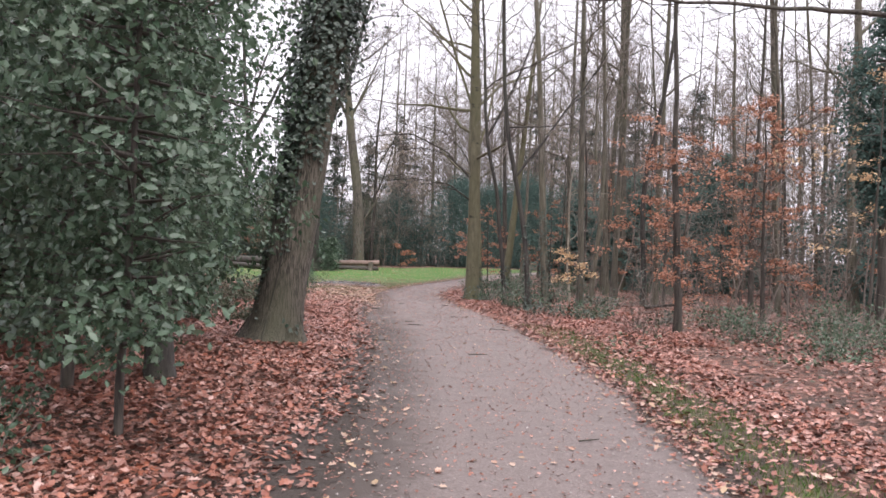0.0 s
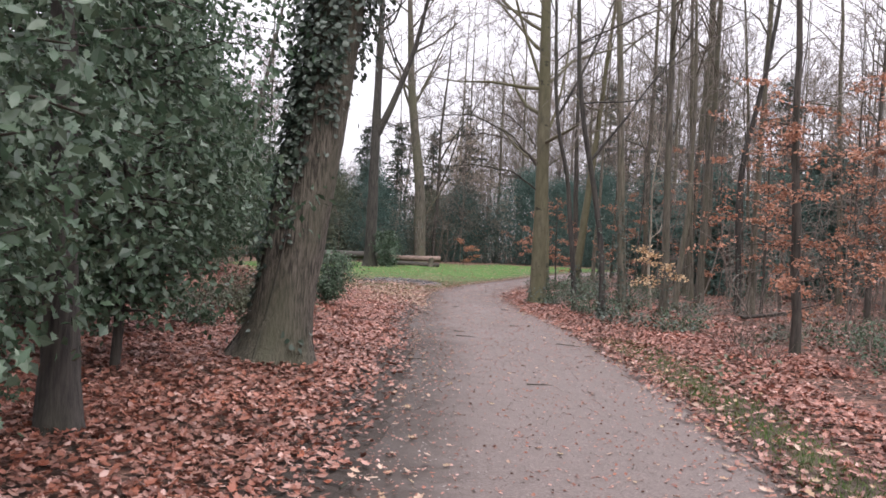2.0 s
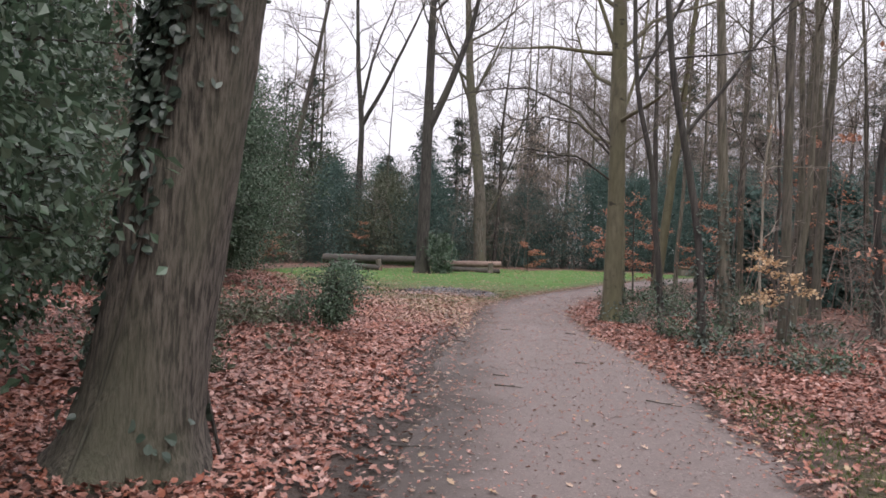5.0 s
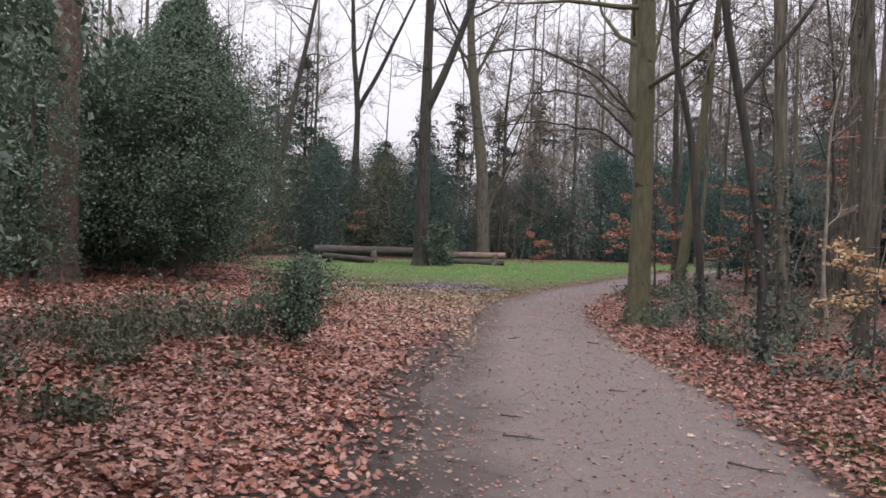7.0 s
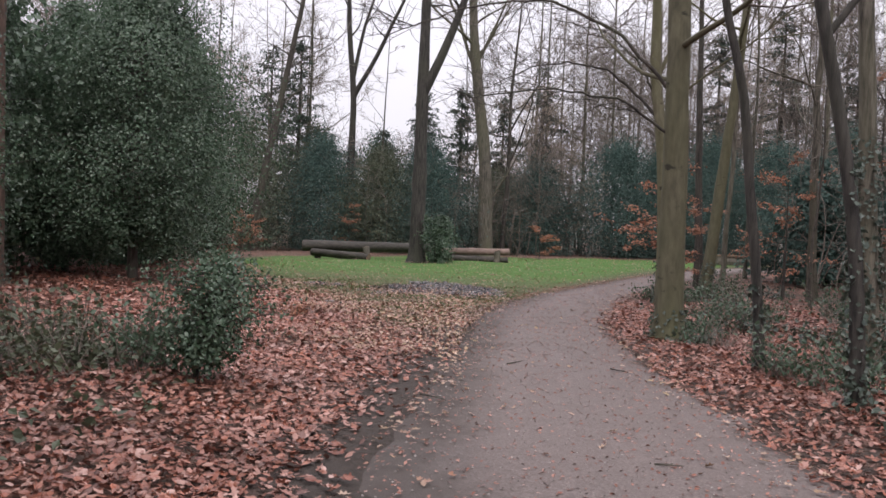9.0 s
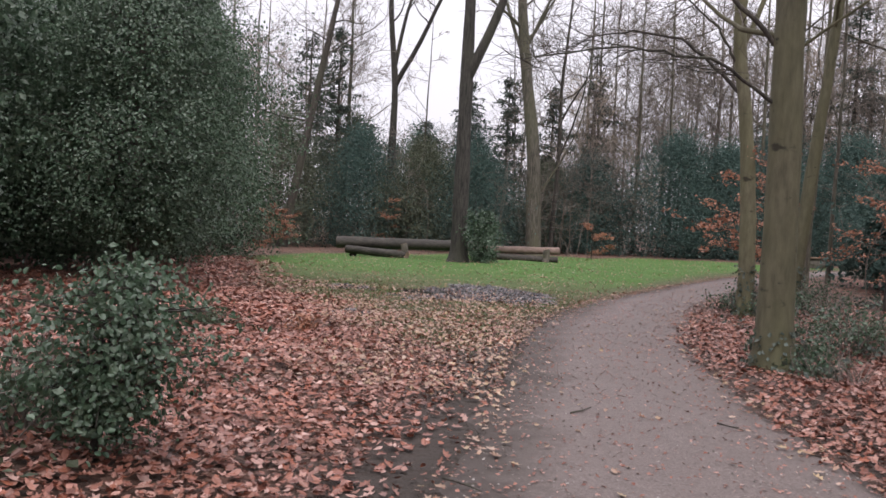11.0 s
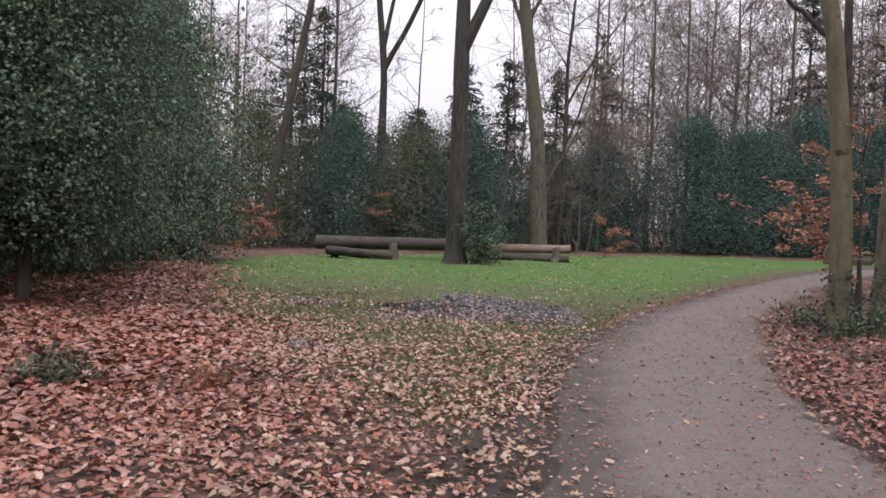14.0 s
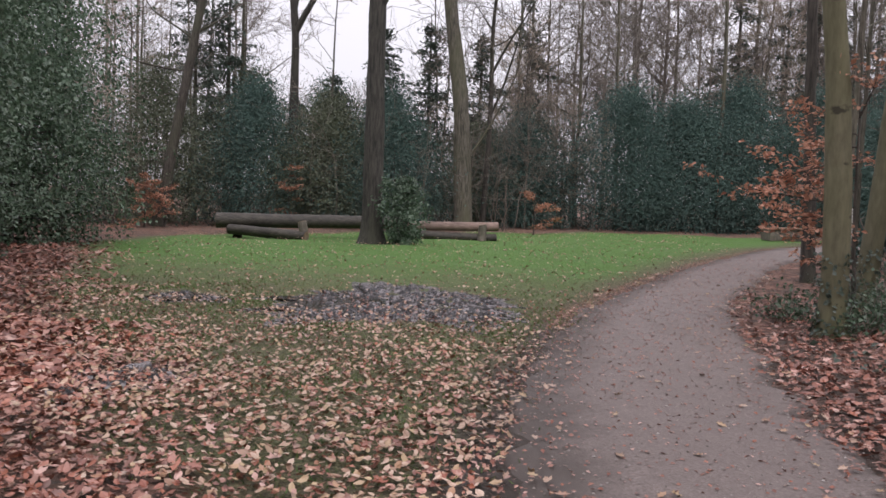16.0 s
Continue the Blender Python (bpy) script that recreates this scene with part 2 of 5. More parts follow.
# ---- mesh helpers ----
def mesh_np(name, verts, faces, smooth=False):
    """A mesh out of arrays: n x 3 places, m x 3 or m x 4 indices."""
    v, f = np.asarray(verts, dtype=np.float32), np.asarray(faces, dtype=np.int32)
    k = f.shape[1]
    me = bpy.data.meshes.new(name)
    me.vertices.add(len(v))
    me.vertices.foreach_set("co", v.ravel())
    me.loops.add(f.size)
    me.loops.foreach_set("vertex_index", f.ravel())
    me.polygons.add(len(f))
    me.polygons.foreach_set("loop_start", np.arange(0, f.size, k, dtype=np.int32))
    me.polygons.foreach_set("use_smooth", np.full(len(f), smooth))
    me.update(calc_edges=True)
    me.validate()
    return me


def piece(name, verts, faces, material, parent=None, label="", smooth=False):
    me = mesh_np(name, verts, faces, smooth)
    me.materials.append(material)
    ob = new(name, me)
    ob.parent = parent
    if label:
        ob["label"] = label
    return ob


def part(name, bm, material, parent, label=""):
    me = bpy.data.meshes.new(name)
    bm.to_mesh(me)
    bm.free()
    me.materials.append(material)
    ob = new(name, me)
    ob.parent = parent
    if label:
        ob["label"] = label
    return ob


def tube(points, radii, sides):
    p = np.asarray(points, dtype=float)
    r = np.asarray(radii, dtype=float)
    d = np.gradient(p, axis=0)
    d /= np.linalg.norm(d, axis=1)[:, None] + 1e-9
    ref = np.where(np.abs(d[:, 2:3]) > 0.9, np.array([[1.0, 0, 0]]), np.array([[0, 0, 1.0]]))
    ref = np.broadcast_to(ref[0], d.shape)
    u = np.cross(d, ref)
    u /= np.linalg.norm(u, axis=1)[:, None] + 1e-9
    w = np.cross(d, u)
    a = np.linspace(0, 2 * np.pi, sides, endpoint=False)
    ring = np.cos(a)[None, :, None] * u[:, None, :] + np.sin(a)[None, :, None] * w[:, None, :]
    v = (p[:, None, :] + r.reshape(len(p), -1)[:, :, None] * ring).reshape(-1, 3)
    i = np.arange(len(p) - 1)[:, None] * sides
    j = np.arange(sides)[None, :]
    k = (j + 1) % sides
    f = np.stack([i + j, i + k, i + sides + k, i + sides + j], axis=-1).reshape(-1, 4)
    return v, f


def joined(bits):
    """One pair of arrays out of many."""
    vs, fs, n = [], [], 0
    for v, f in bits:
        vs.append(v)
        fs.append(f + n)
        n += len(v)
    return np.concatenate(vs), np.concatenate(fs)


LEAF_SPINY = (np.array([[0, -0.5, 0], [0.2, -0.34, 0.12], [0.14, -0.2, 0.02], [0.33, -0.08, 0.14], [0.18, 0.06, 0.03], [0.29, 0.2, 0.13], [0.1, 0.28, 0.02], [0, 0.52, -0.06],
                        [-0.1, 0.28, 0.02], [-0.29, 0.2, 0.13], [-0.18, 0.06, 0.03], [-0.33, -0.08, 0.14], [-0.14, -0.2, 0.02], [-0.2, -0.34, 0.12]]),
              np.array([[0, 1, 2], [0, 2, 12], [0, 12, 13], [2, 3, 4], [2, 4, 10], [2, 10, 12], [12, 10, 11], [4, 5, 6], [4, 6, 8], [4, 8, 10], [10, 8, 9], [6, 7, 8]]))
# outline of a leaf: across, along, height of the fold
LEAF_FINE = (np.array([[0, -0.5, 0], [0.26, -0.28, 0.07], [0.33, 0.02, 0.1], [0.2, 0.3, 0.06], [0, 0.5, -0.08],
                       [-0.2, 0.3, 0.06], [-0.33, 0.02, 0.1], [-0.26, -0.28, 0.07], [0, 0.02, 0.0]]),
             np.array([[0, 1, 8], [1, 2, 8], [2, 3, 8], [3, 4, 8], [4, 5, 8], [5, 6, 8], [6, 7, 8], [7, 0, 8]]))
LEAF_ROUGH = (np.array([[0, -0.5, 0], [0.34, 0, 0.1], [0, 0.5, 0], [-0.34, 0, 0.1]]), np.array([[0, 1, 2], [0, 2, 3]]))
LEAF_OVAL = (np.array([[0, -0.5, 0.06], [0.3, -0.18, 0.1], [0.24, 0.22, 0.02], [0, 0.5, 0.12], [-0.27, 0.2, 0.1], [-0.26, -0.2, 0.03]]), np.array([[0, 1, 2], [0, 2, 3], [0, 3, 4], [0, 4, 5]]))
# lobed and curled, as fallen oak leaves are
LEAF_LOBED = (np.array([[0, -0.55, 0.05], [0.13, -0.3, 0.02], [0.3, -0.2, 0.12], [0.2, 0.0, 0.04], [0.36, 0.18, 0.16], [0.16, 0.28, 0.05], [0, 0.52, 0.14],
                        [-0.16, 0.28, 0.05], [-0.36, 0.18, 0.16], [-0.2, 0.0, 0.04], [-0.3, -0.2, 0.12], [-0.13, -0.3, 0.02]]),
              np.array([[0, 1, 11], [1, 2, 3], [1, 3, 9], [1, 9, 11], [11, 9, 10], [3, 4, 5], [3, 5, 7], [3, 7, 9], [9, 7, 8], [5, 6, 7]]))


def leaves(places, sizes, normals, rng, shape, narrow=1.0):
    """Leaves at the places, each turned at random about its normal."""
    base, tris = shape
    n = len(places)
    nz = normals / (np.linalg.norm(normals, axis=1)[:, None] + 1e-9)
    t = rng.normal(size=(n, 3))
    u = np.cross(nz, t)
    u /= np.linalg.norm(u, axis=1)[:, None] + 1e-9
    w = np.cross(nz, u)
    s = sizes[:, None, None]
    b = base[None]
    curl = rng.uniform(0.4, 1.9, (n, 1, 1))
    v = places[:, None, :] + s * (b[:, :, 0:1] * narrow * u[:, None, :] + b[:, :, 1:2] * w[:, None, :] + b[:, :, 2:3] * curl * nz[:, None, :])
    f = tris[None] + (np.arange(n) * len(base))[:, None, None]
    return v.reshape(-1, 3), f.reshape(-1, 3)


def smooth01(a, b, v):
    u = np.clip((np.asarray(v, dtype=float) - a) / (b - a), 0, 1)
    return u * u * (3 - 2 * u)


# ---- the plan: path, lawn, heights ----
LEFT = np.array([(-0.75, -14), (-0.72, 5), (-0.75, 9), (-1.0, 14), (-1.5, 18.6), (-1.68, 22), (-1.8, 25), (-2.0, 28), (-1.85, 31), (-1.4, 34), (-0.45, 37.4),
                 (1.6, 42.5), (3.9, 46.8), (6.6, 50.2), (11, 53), (18, 55), (30, 57), (60, 60)])
RIGHT = np.array([(2.0, -14), (2.0, 5), (2.05, 9.5), (1.75, 15), (1.15, 20), (0.62, 23), (0.12, 26.5), (0.03, 29), (0.28, 32), (0.65, 35), (1.5, 38.2),
                  (3.45, 43.2), (5.5, 46.6), (8.3, 49.0), (12, 50.9), (18.5, 52.7), (30, 54.6), (60, 57.5)])


def dense(poly, per=24):
    """A smooth curve through the points."""
    p = np.vstack([2 * poly[0] - poly[1], poly, 2 * poly[-1] - poly[-2]])
    out = []
    for i in range(1, len(p) - 2):
        a, b, c, d = p[i - 1:i + 3]
        u = np.linspace(0, 1, per, endpoint=False)[:, None]
        out.append(0.5 * (2 * b + (c - a) * u + (2 * a - 5 * b + 4 * c - d) * u ** 2 + (3 * b - a - 3 * c + d) * u ** 3))
    return np.vstack(out + [poly[-1:]])


EDGE_L, EDGE_R = dense(LEFT), dense(RIGHT)
MIDDLE, HALF = (EDGE_L + EDGE_R) / 2, np.linalg.norm(EDGE_L - EDGE_R, axis=1) / 2


def off_path(x, y):
    """Metres from the path's edge; negative upon it."""
    x, y = np.atleast_1d(np.asarray(x, dtype=float)), np.atleast_1d(np.asarray(y, dtype=float))
    out = np.empty(len(x))
    for s in range(0, len(x), 20000):
        d = np.hypot(x[s:s + 20000, None] - MIDDLE[None, :, 0], y[s:s + 20000, None] - MIDDLE[None, :, 1])
        k = d.argmin(axis=1)
        out[s:s + 20000] = d[np.arange(len(k)), k] - HALF[k]
    return out


LAWN = np.array([(-2.3, 25.4), (-4.3, 26.8), (-6.8, 30.6), (-9.0, 34), (-11.6, 39), (-13.8, 42.5), (-14.2, 47), (-12, 52), (-5, 55.5), (1, 58.5), (5.5, 55.5), (9, 54.5),
                 (6.5, 50.6), (3.8, 47), (1.5, 42.6), (-0.5, 37.6), (-1.5, 34.2), (-2.0, 31)])


def in_lawn(x, y):
    """Metres inside the lawn's outline; negative outside."""
    x, y = np.asarray(x, dtype=float), np.asarray(y, dtype=float)
    near, inside = np.full(x.shape, 1e9), np.zeros(x.shape, dtype=bool)
    for (ax, ay), (bx, by) in zip(LAWN, np.roll(LAWN, -1, axis=0)):
        dx, dy = bx - ax, by - ay
        u = np.clip(((x - ax) * dx + (y - ay) * dy) / (dx * dx + dy * dy), 0, 1)
        near = np.minimum(near, np.hypot(x - ax - u * dx, y - ay - u * dy))
        cross = (ay > y) != (by > y)
        inside ^= cross & (x < dx * (y - ay) / (dy if dy else 1e-9) + ax)
    return np.where(inside, near, -near)


def height(x, y):
    """The ground's height."""
    x, y = np.asarray(x, dtype=float), np.asarray(y, dtype=float)
    z = smooth01(34, 48, y) * np.clip(0.14 + 0.022 * (x + 6), -0.1, 0.6)
    z = z + 0.16 * np.exp(-((x + 3.3) / 1.7) ** 2 - ((y - 11) / 4.5) ** 2)
    z = z + 0.14 * np.exp(-((x + 4.0) / 1.4) ** 2 - ((y - 19.7) / 1.8) ** 2)
    z = z + 0.1 * smooth01(2.3, 4.5, x + 0.08 * np.clip(y - 10, 0, 20)) * smooth01(40, 30, y)
    rough = smooth01(0.0, 1.2, off_path(x.ravel(), y.ravel()).reshape(x.shape))
    z = z + rough * (0.035 * np.sin(1.3 * x + 0.7 * y) * np.sin(0.9 * y - 0.5 * x) + 0.02 * np.sin(3.1 * x + 1) * np.sin(2.7 * y))
    return z


def up(x, y):
    return float(height(np.array([x]), np.array([y]))[0])


# ---- ground, path, mud ----
def make_ground():
    xs = np.concatenate([np.array([-3000, -800, -300, -150, -90]), np.arange(-60, -16, 2.0), np.arange(-16, 16, 0.33), np.arange(16, 61, 2.0), np.array([90, 150, 300, 800, 3000])])
    ys = np.concatenate([np.array([-3000, -800, -300, -100, -50]), np.arange(-30, 0, 2.0), np.arange(0, 62, 0.33), np.arange(62, 110, 3.0), np.array([130, 180, 300, 800, 3000])])
    gx, gy = np.meshgrid(xs, ys)
    gz = height(gx, gy) - 0.035 * smooth01(0.12, -0.12, off_path(gx.ravel(), gy.ravel()).reshape(gx.shape))
    v = np.stack([gx.ravel(), gy.ravel(), gz.ravel()], axis=1)
    w, h = len(xs), len(ys)
    i, j = np.meshgrid(np.arange(w - 1), np.arange(h - 1))
    a = (j * w + i).ravel()
    ob = piece("ground", v, np.stack([a, a + 1, a + 1 + w, a + w], axis=1), GROUND, smooth=True)
    inside = in_lawn(gx.ravel(), gy.ravel())
    fringe = off_path(gx.ravel(), gy.ravel())
    strip = (gx.ravel() > 0.5) * smooth01(17, 14, gy.ravel()) * smooth01(0.0, 0.25, fringe) * smooth01(1.1, 0.5, fringe) * 0.54
    lawn = np.maximum(smooth01(-0.8, 1.2, inside), strip)
    worn = np.maximum(smooth01(42, 33, gy.ravel()), smooth01(1.5, 0.2, inside)) * 0.92
    bare = smooth01(1.0, 0.3, fringe) * (gy.ravel() < 33) * np.where(gx.ravel() < np.interp(gy.ravel(), MIDDLE[:, 1], MIDDLE[:, 0]), 1.0, 0.6)
    for key, val in (("lawn", lawn), ("worn", worn), ("bare", bare)):
        ob.data.attributes.new(key, "FLOAT", "POINT").data.foreach_set("value", val.astype(np.float32))
    return tagged(ob, "woodland floor of brown leaf litter with a green lawn clearing", "ground", kind="structure")


def make_path():
    rng = np.random.default_rng(4)
    cols = 15
    n = len(MIDDLE)
    keep = np.arange(n)
    wob_l = 0.09 * np.convolve(rng.normal(size=n + 6), np.ones(3) / 2, "same")[:n] + 0.05
    wob_r = 0.09 * np.convolve(rng.normal(size=n + 6), np.ones(3) / 2, "same")[:n] + 0.05
    way = EDGE_R - EDGE_L
    way = way / np.linalg.norm(way, axis=1)[:, None]
    a, b = EDGE_L - way * wob_l[:, None], EDGE_R + way * wob_r[:, None]
    u = np.linspace(0, 1, cols)
    xy = a[:, None, :] * (1 - u)[None, :, None] + b[:, None, :] * u[None, :, None]
    z = height(xy[..., 0], xy[..., 1]) + 0.012 + 0.02 * (1 - (2 * u - 1) ** 2)[None, :]
    z[:, 0] -= 0.05
    z[:, -1] -= 0.05
    v = np.concatenate([xy, z[..., None]], axis=2).reshape(-1, 3)
    i, j = np.meshgrid(np.arange(n - 1), np.arange(cols - 1), indexing="ij")
    k = (i * cols + j).ravel()
    ob = piece("path", v, np.stack([k, k + 1, k + cols + 1, k + cols], axis=1), PATH_MAT, smooth=True)
    rim = np.broadcast_to(np.where(u < 0.5, 1.45 * np.abs(2 * u - 1) ** 1.35, 1.0 * np.abs(2 * u - 1) ** 4), (n, cols)).ravel()
    ob.data.attributes.new("rim", "FLOAT", "POINT").data.foreach_set("value", rim.astype(np.float32))
    return tagged(ob, "trodden grey-brown gravel footpath with leaf-strewn edges", "path", kind="structure")


def make_mud(x, y, rx, ry, turn, seed, label):
    """A lumpy patch of wet, trampled mud."""
    rng = np.random.default_rng(seed)
    rings, spokes = 64, 170
    a = np.linspace(0, 2 * np.pi, spokes, endpoint=False)
    edge = 1 + 0.16 * np.sin(3 * a + seed) + 0.1 * np.sin(5 * a + 2 * seed) + 0.09 * np.sin(11 * a) + 0.08 * np.sin(23 * a + 1) + 0.05 * rng.normal(size=spokes)
    r = np.linspace(0.02, 1, rings)
    px, py = (r[:, None] * edge * np.cos(a)) * rx, (r[:, None] * edge * np.sin(a)) * ry
    c, s = math.cos(turn), math.sin(turn)
    gx, gy = x + c * px - s * py, y + s * px + c * py
    gz = height(gx, gy) + 0.008
    lump = np.array([[noise.noise((p * 5.5, q * 5.5, seed)) + 0.6 * noise.noise((p * 13, q * 13, seed)) for p, q in zip(rp, rq)] for rp, rq in zip(gx, gy)])
    gz = gz + np.clip(1.8 * lump - 0.1, -0.25, 0.9) * 0.062 * smooth01(1.0, 0.7, r)[:, None]
    gz[-1] -= 0.05
    v = np.stack([gx, gy, gz], axis=-1).reshape(-1, 3)
    i, j = np.meshgrid(np.arange(rings - 1), np.arange(spokes), indexing="ij")
    k = (j + 1) % spokes
    f = np.stack([i * spokes + j, i * spokes + k, (i + 1) * spokes + k, (i + 1) * spokes + j], axis=-1).reshape(-1, 4)
    patch = tagged(piece("mud_patch", v, f, MUD, smooth=True), label, "mud", kind="structure")
    ring = np.stack([gx[-8], gy[-8], np.full(spokes, float(height(np.array([x]), np.array([y]))[0]) + 0.024)], axis=1)
    v = np.vstack([ring, ring.mean(axis=0)])
    piece("puddle", v, np.array([[q, (q + 1) % spokes, spokes] for q in range(spokes)]), WATER, patch, "thin film of standing water")


make_ground()
make_path()
make_mud(-3.92, 33.9, 1.6, 2.15, 0.15, 3, "wet dark trampled mud patch in the lawn")
make_mud(-6.45, 33.2, 0.52, 0.5, 0.0, 8, "small wet mud patch in worn grass")
make_mud(-4.95, 28.6, 0.4, 0.8, 0.1, 13, "dark damp bare soil among fallen leaves")

# ---- trees ----
def unit(v):
    return v / (np.linalg.norm(v) + 1e-9)


def wander(rng, start, way, length, steps, bend, rise=0.0):
    """A crooked line of points."""
    p, d = [np.array(start, dtype=float)], unit(np.array(way, dtype=float))
    for _ in range(steps):
        d = unit(d + rng.normal(size=3) * bend + np.array([0, 0, rise]))
        p.append(p[-1] + d * length / steps)
    return np.array(p)


def trunk_line(rng, h, r, lean, wobble, steps):
    z = np.linspace(0, h, steps)
    drift = np.cumsum(rng.normal(size=(steps, 2)) * wobble, axis=0) * (h / steps)
    drift -= drift[0]
    pts = np.stack([lean[0] * z + drift[:, 0], lean[1] * z + drift[:, 1], z], axis=1)
    rad = r * (1 - 0.9 * (z / h) ** 1.2)
    return pts, rad


def flared(pts, rad, sides, rng, flare):
    """Radii point by point, with root buttresses near the ground and knots above."""
    a = np.linspace(0, 2 * np.pi, sides, endpoint=False)
    ph = rng.uniform(0, 6.3, 3)
    root = 0.55 + 0.3 * np.sin(3 * a + ph[0]) + 0.25 * np.sin(5 * a + ph[1])
    z = pts[:, 2] - pts[0, 2]
    out = rad[:, None] * (1 + flare * np.exp(-z / 0.28)[:, None] * (0.5 + 0.5 * root[None, :]))
    out *= 1 + 0.035 * np.sin(2 * a[None, :] + 1.7 * z[:, None] + ph[2]) + 0.03 * rng.normal(size=out.shape)
    return out


def branch_out(rng, pts, rad, first, count, reach, spread, sub, twig, limb_rad=0.3, thick=1.0):
    """Limbs, and twigs on them, along a trunk."""
    h = pts[-1, 2]
    limbs, twigs = [], []
    for k in range(count):
        t = first + (0.97 - first) * (k + rng.uniform(0, 1)) / count
        s = t * (len(pts) - 1)
        i = min(int(s), len(pts) - 2)
        p = pts[i] + (s - i) * (pts[i + 1] - pts[i])
        r0 = rad[i] * limb_rad * rng.uniform(0.7, 1.3) + 0.006
        a = rng.uniform(0, 2 * np.pi)
        lift = rng.uniform(*spread)
        way = np.array([math.cos(a), math.sin(a), lift])
        length = reach * (1.15 - 0.6 * t) * rng.uniform(0.6, 1.3)
        line = wander(rng, p, way, length, 6, 0.16, 0.04)
        limbs.append(tube(line, np.linspace(r0, r0 * 0.25, 7), 5))
        for _ in range(sub):
            j = rng.integers(2, 7)
            w2 = unit(line[j] - line[j - 1]) + rng.normal(size=3) * 0.55 + np.array([0, 0, 0.15])
            l2 = wander(rng, line[j], w2, length * rng.uniform(0.25, 0.5), 3, 0.22, 0.02)
            r2 = max(r0 * 0.35, 0.006 * thick)
            twigs.append(tube(l2, np.linspace(r2, 0.004 * thick, 4), 3))
            for _ in range(twig):
                j2 = rng.integers(1, 4)
                w3 = unit(l2[j2] - l2[j2 - 1]) + rng.normal(size=3) * 0.7
                l3 = wander(rng, l2[j2], w3, length * rng.uniform(0.1, 0.26), 1, 0.25)
                twigs.append(tube(l3, np.array([max(r2 * 0.5, 0.006 * thick), 0.0035 * thick]), 3))
    return limbs, twigs


def bare_tree(x, y, h, r, lean=(0, 0), seed=1, first=0.3, limbs=12, reach=3.0, spread=(0.4, 1.3), sub=5, twig=4, wobble=0.03, sides=10, flare=0.7,
              material=None, label="tall bare grey deciduous tree", forks=(), name="tree", steps=22, group="woodland trees", twig_material=None, thick=1.0, bend=()):
    """A leafless tree. forks: (height, sideways, along, length, radius) of a second stem. bend: (height, sideways) of a crooked stem."""
    rng = np.random.default_rng(seed)
    root = new(name)
    root.location = (x, y, up(x, y) - 0.04)
    tagged(root, label, "tree", group)
    pts, rad = trunk_line(rng, h, r, lean, wobble, steps)
    if bend:
        bz, bx = np.array(bend, dtype=float).T
        run = (bx[-1] - bx[-2]) / (bz[-1] - bz[-2])
        sway = np.interp(pts[:, 2], bz, bx) + 0.5 * run * np.maximum(pts[:, 2] - bz[-1], 0)
        pts[:, 0] += np.convolve(np.pad(sway, 1, mode="edge"), [0.25, 0.5, 0.25], "valid") - sway[0]
    if sides > 8:
        zs = np.concatenate([np.linspace(0, 0.6, 6), pts[2:, 2][pts[2:, 2] > 0.7]])
        fine = np.stack([np.interp(zs, pts[:, 2], pts[:, k]) for k in range(3)], axis=1)
        bits = [tube(fine, flared(fine, np.interp(zs, pts[:, 2], rad), sides, rng, flare), sides)]
    else:
        bits = [tube(pts, flared(pts, rad, sides, rng, flare), sides)]
    ls, ts = branch_out(rng, pts, rad, first, limbs, reach, spread, sub, twig, thick=thick)
    for fz, sx, sy, fl, fr in forks:
        p = np.array([np.interp(fz, pts[:, 2], pts[:, k]) for k in range(3)])
        line = wander(rng, p, (sx, sy, 1.0), fl, 12, 0.05, 0.05)
        fr_line = np.linspace(fr, fr * 0.2, 13)
        bits.append(tube(line, fr_line, max(sides - 2, 6)))
        a, b = branch_out(rng, line, fr_line, 0.3, max(limbs // 2, 3), reach, spread, sub, twig, thick=thick)
        ls += a
        ts += b
    piece("trunk", *joined(bits + ls), material or BARK_GREY, root, smooth=True)
    if ts:
        tagged(piece("crown", *joined(ts), twig_material or TWIG, root, "fine bare twigs"), kind="stuff")
    return root


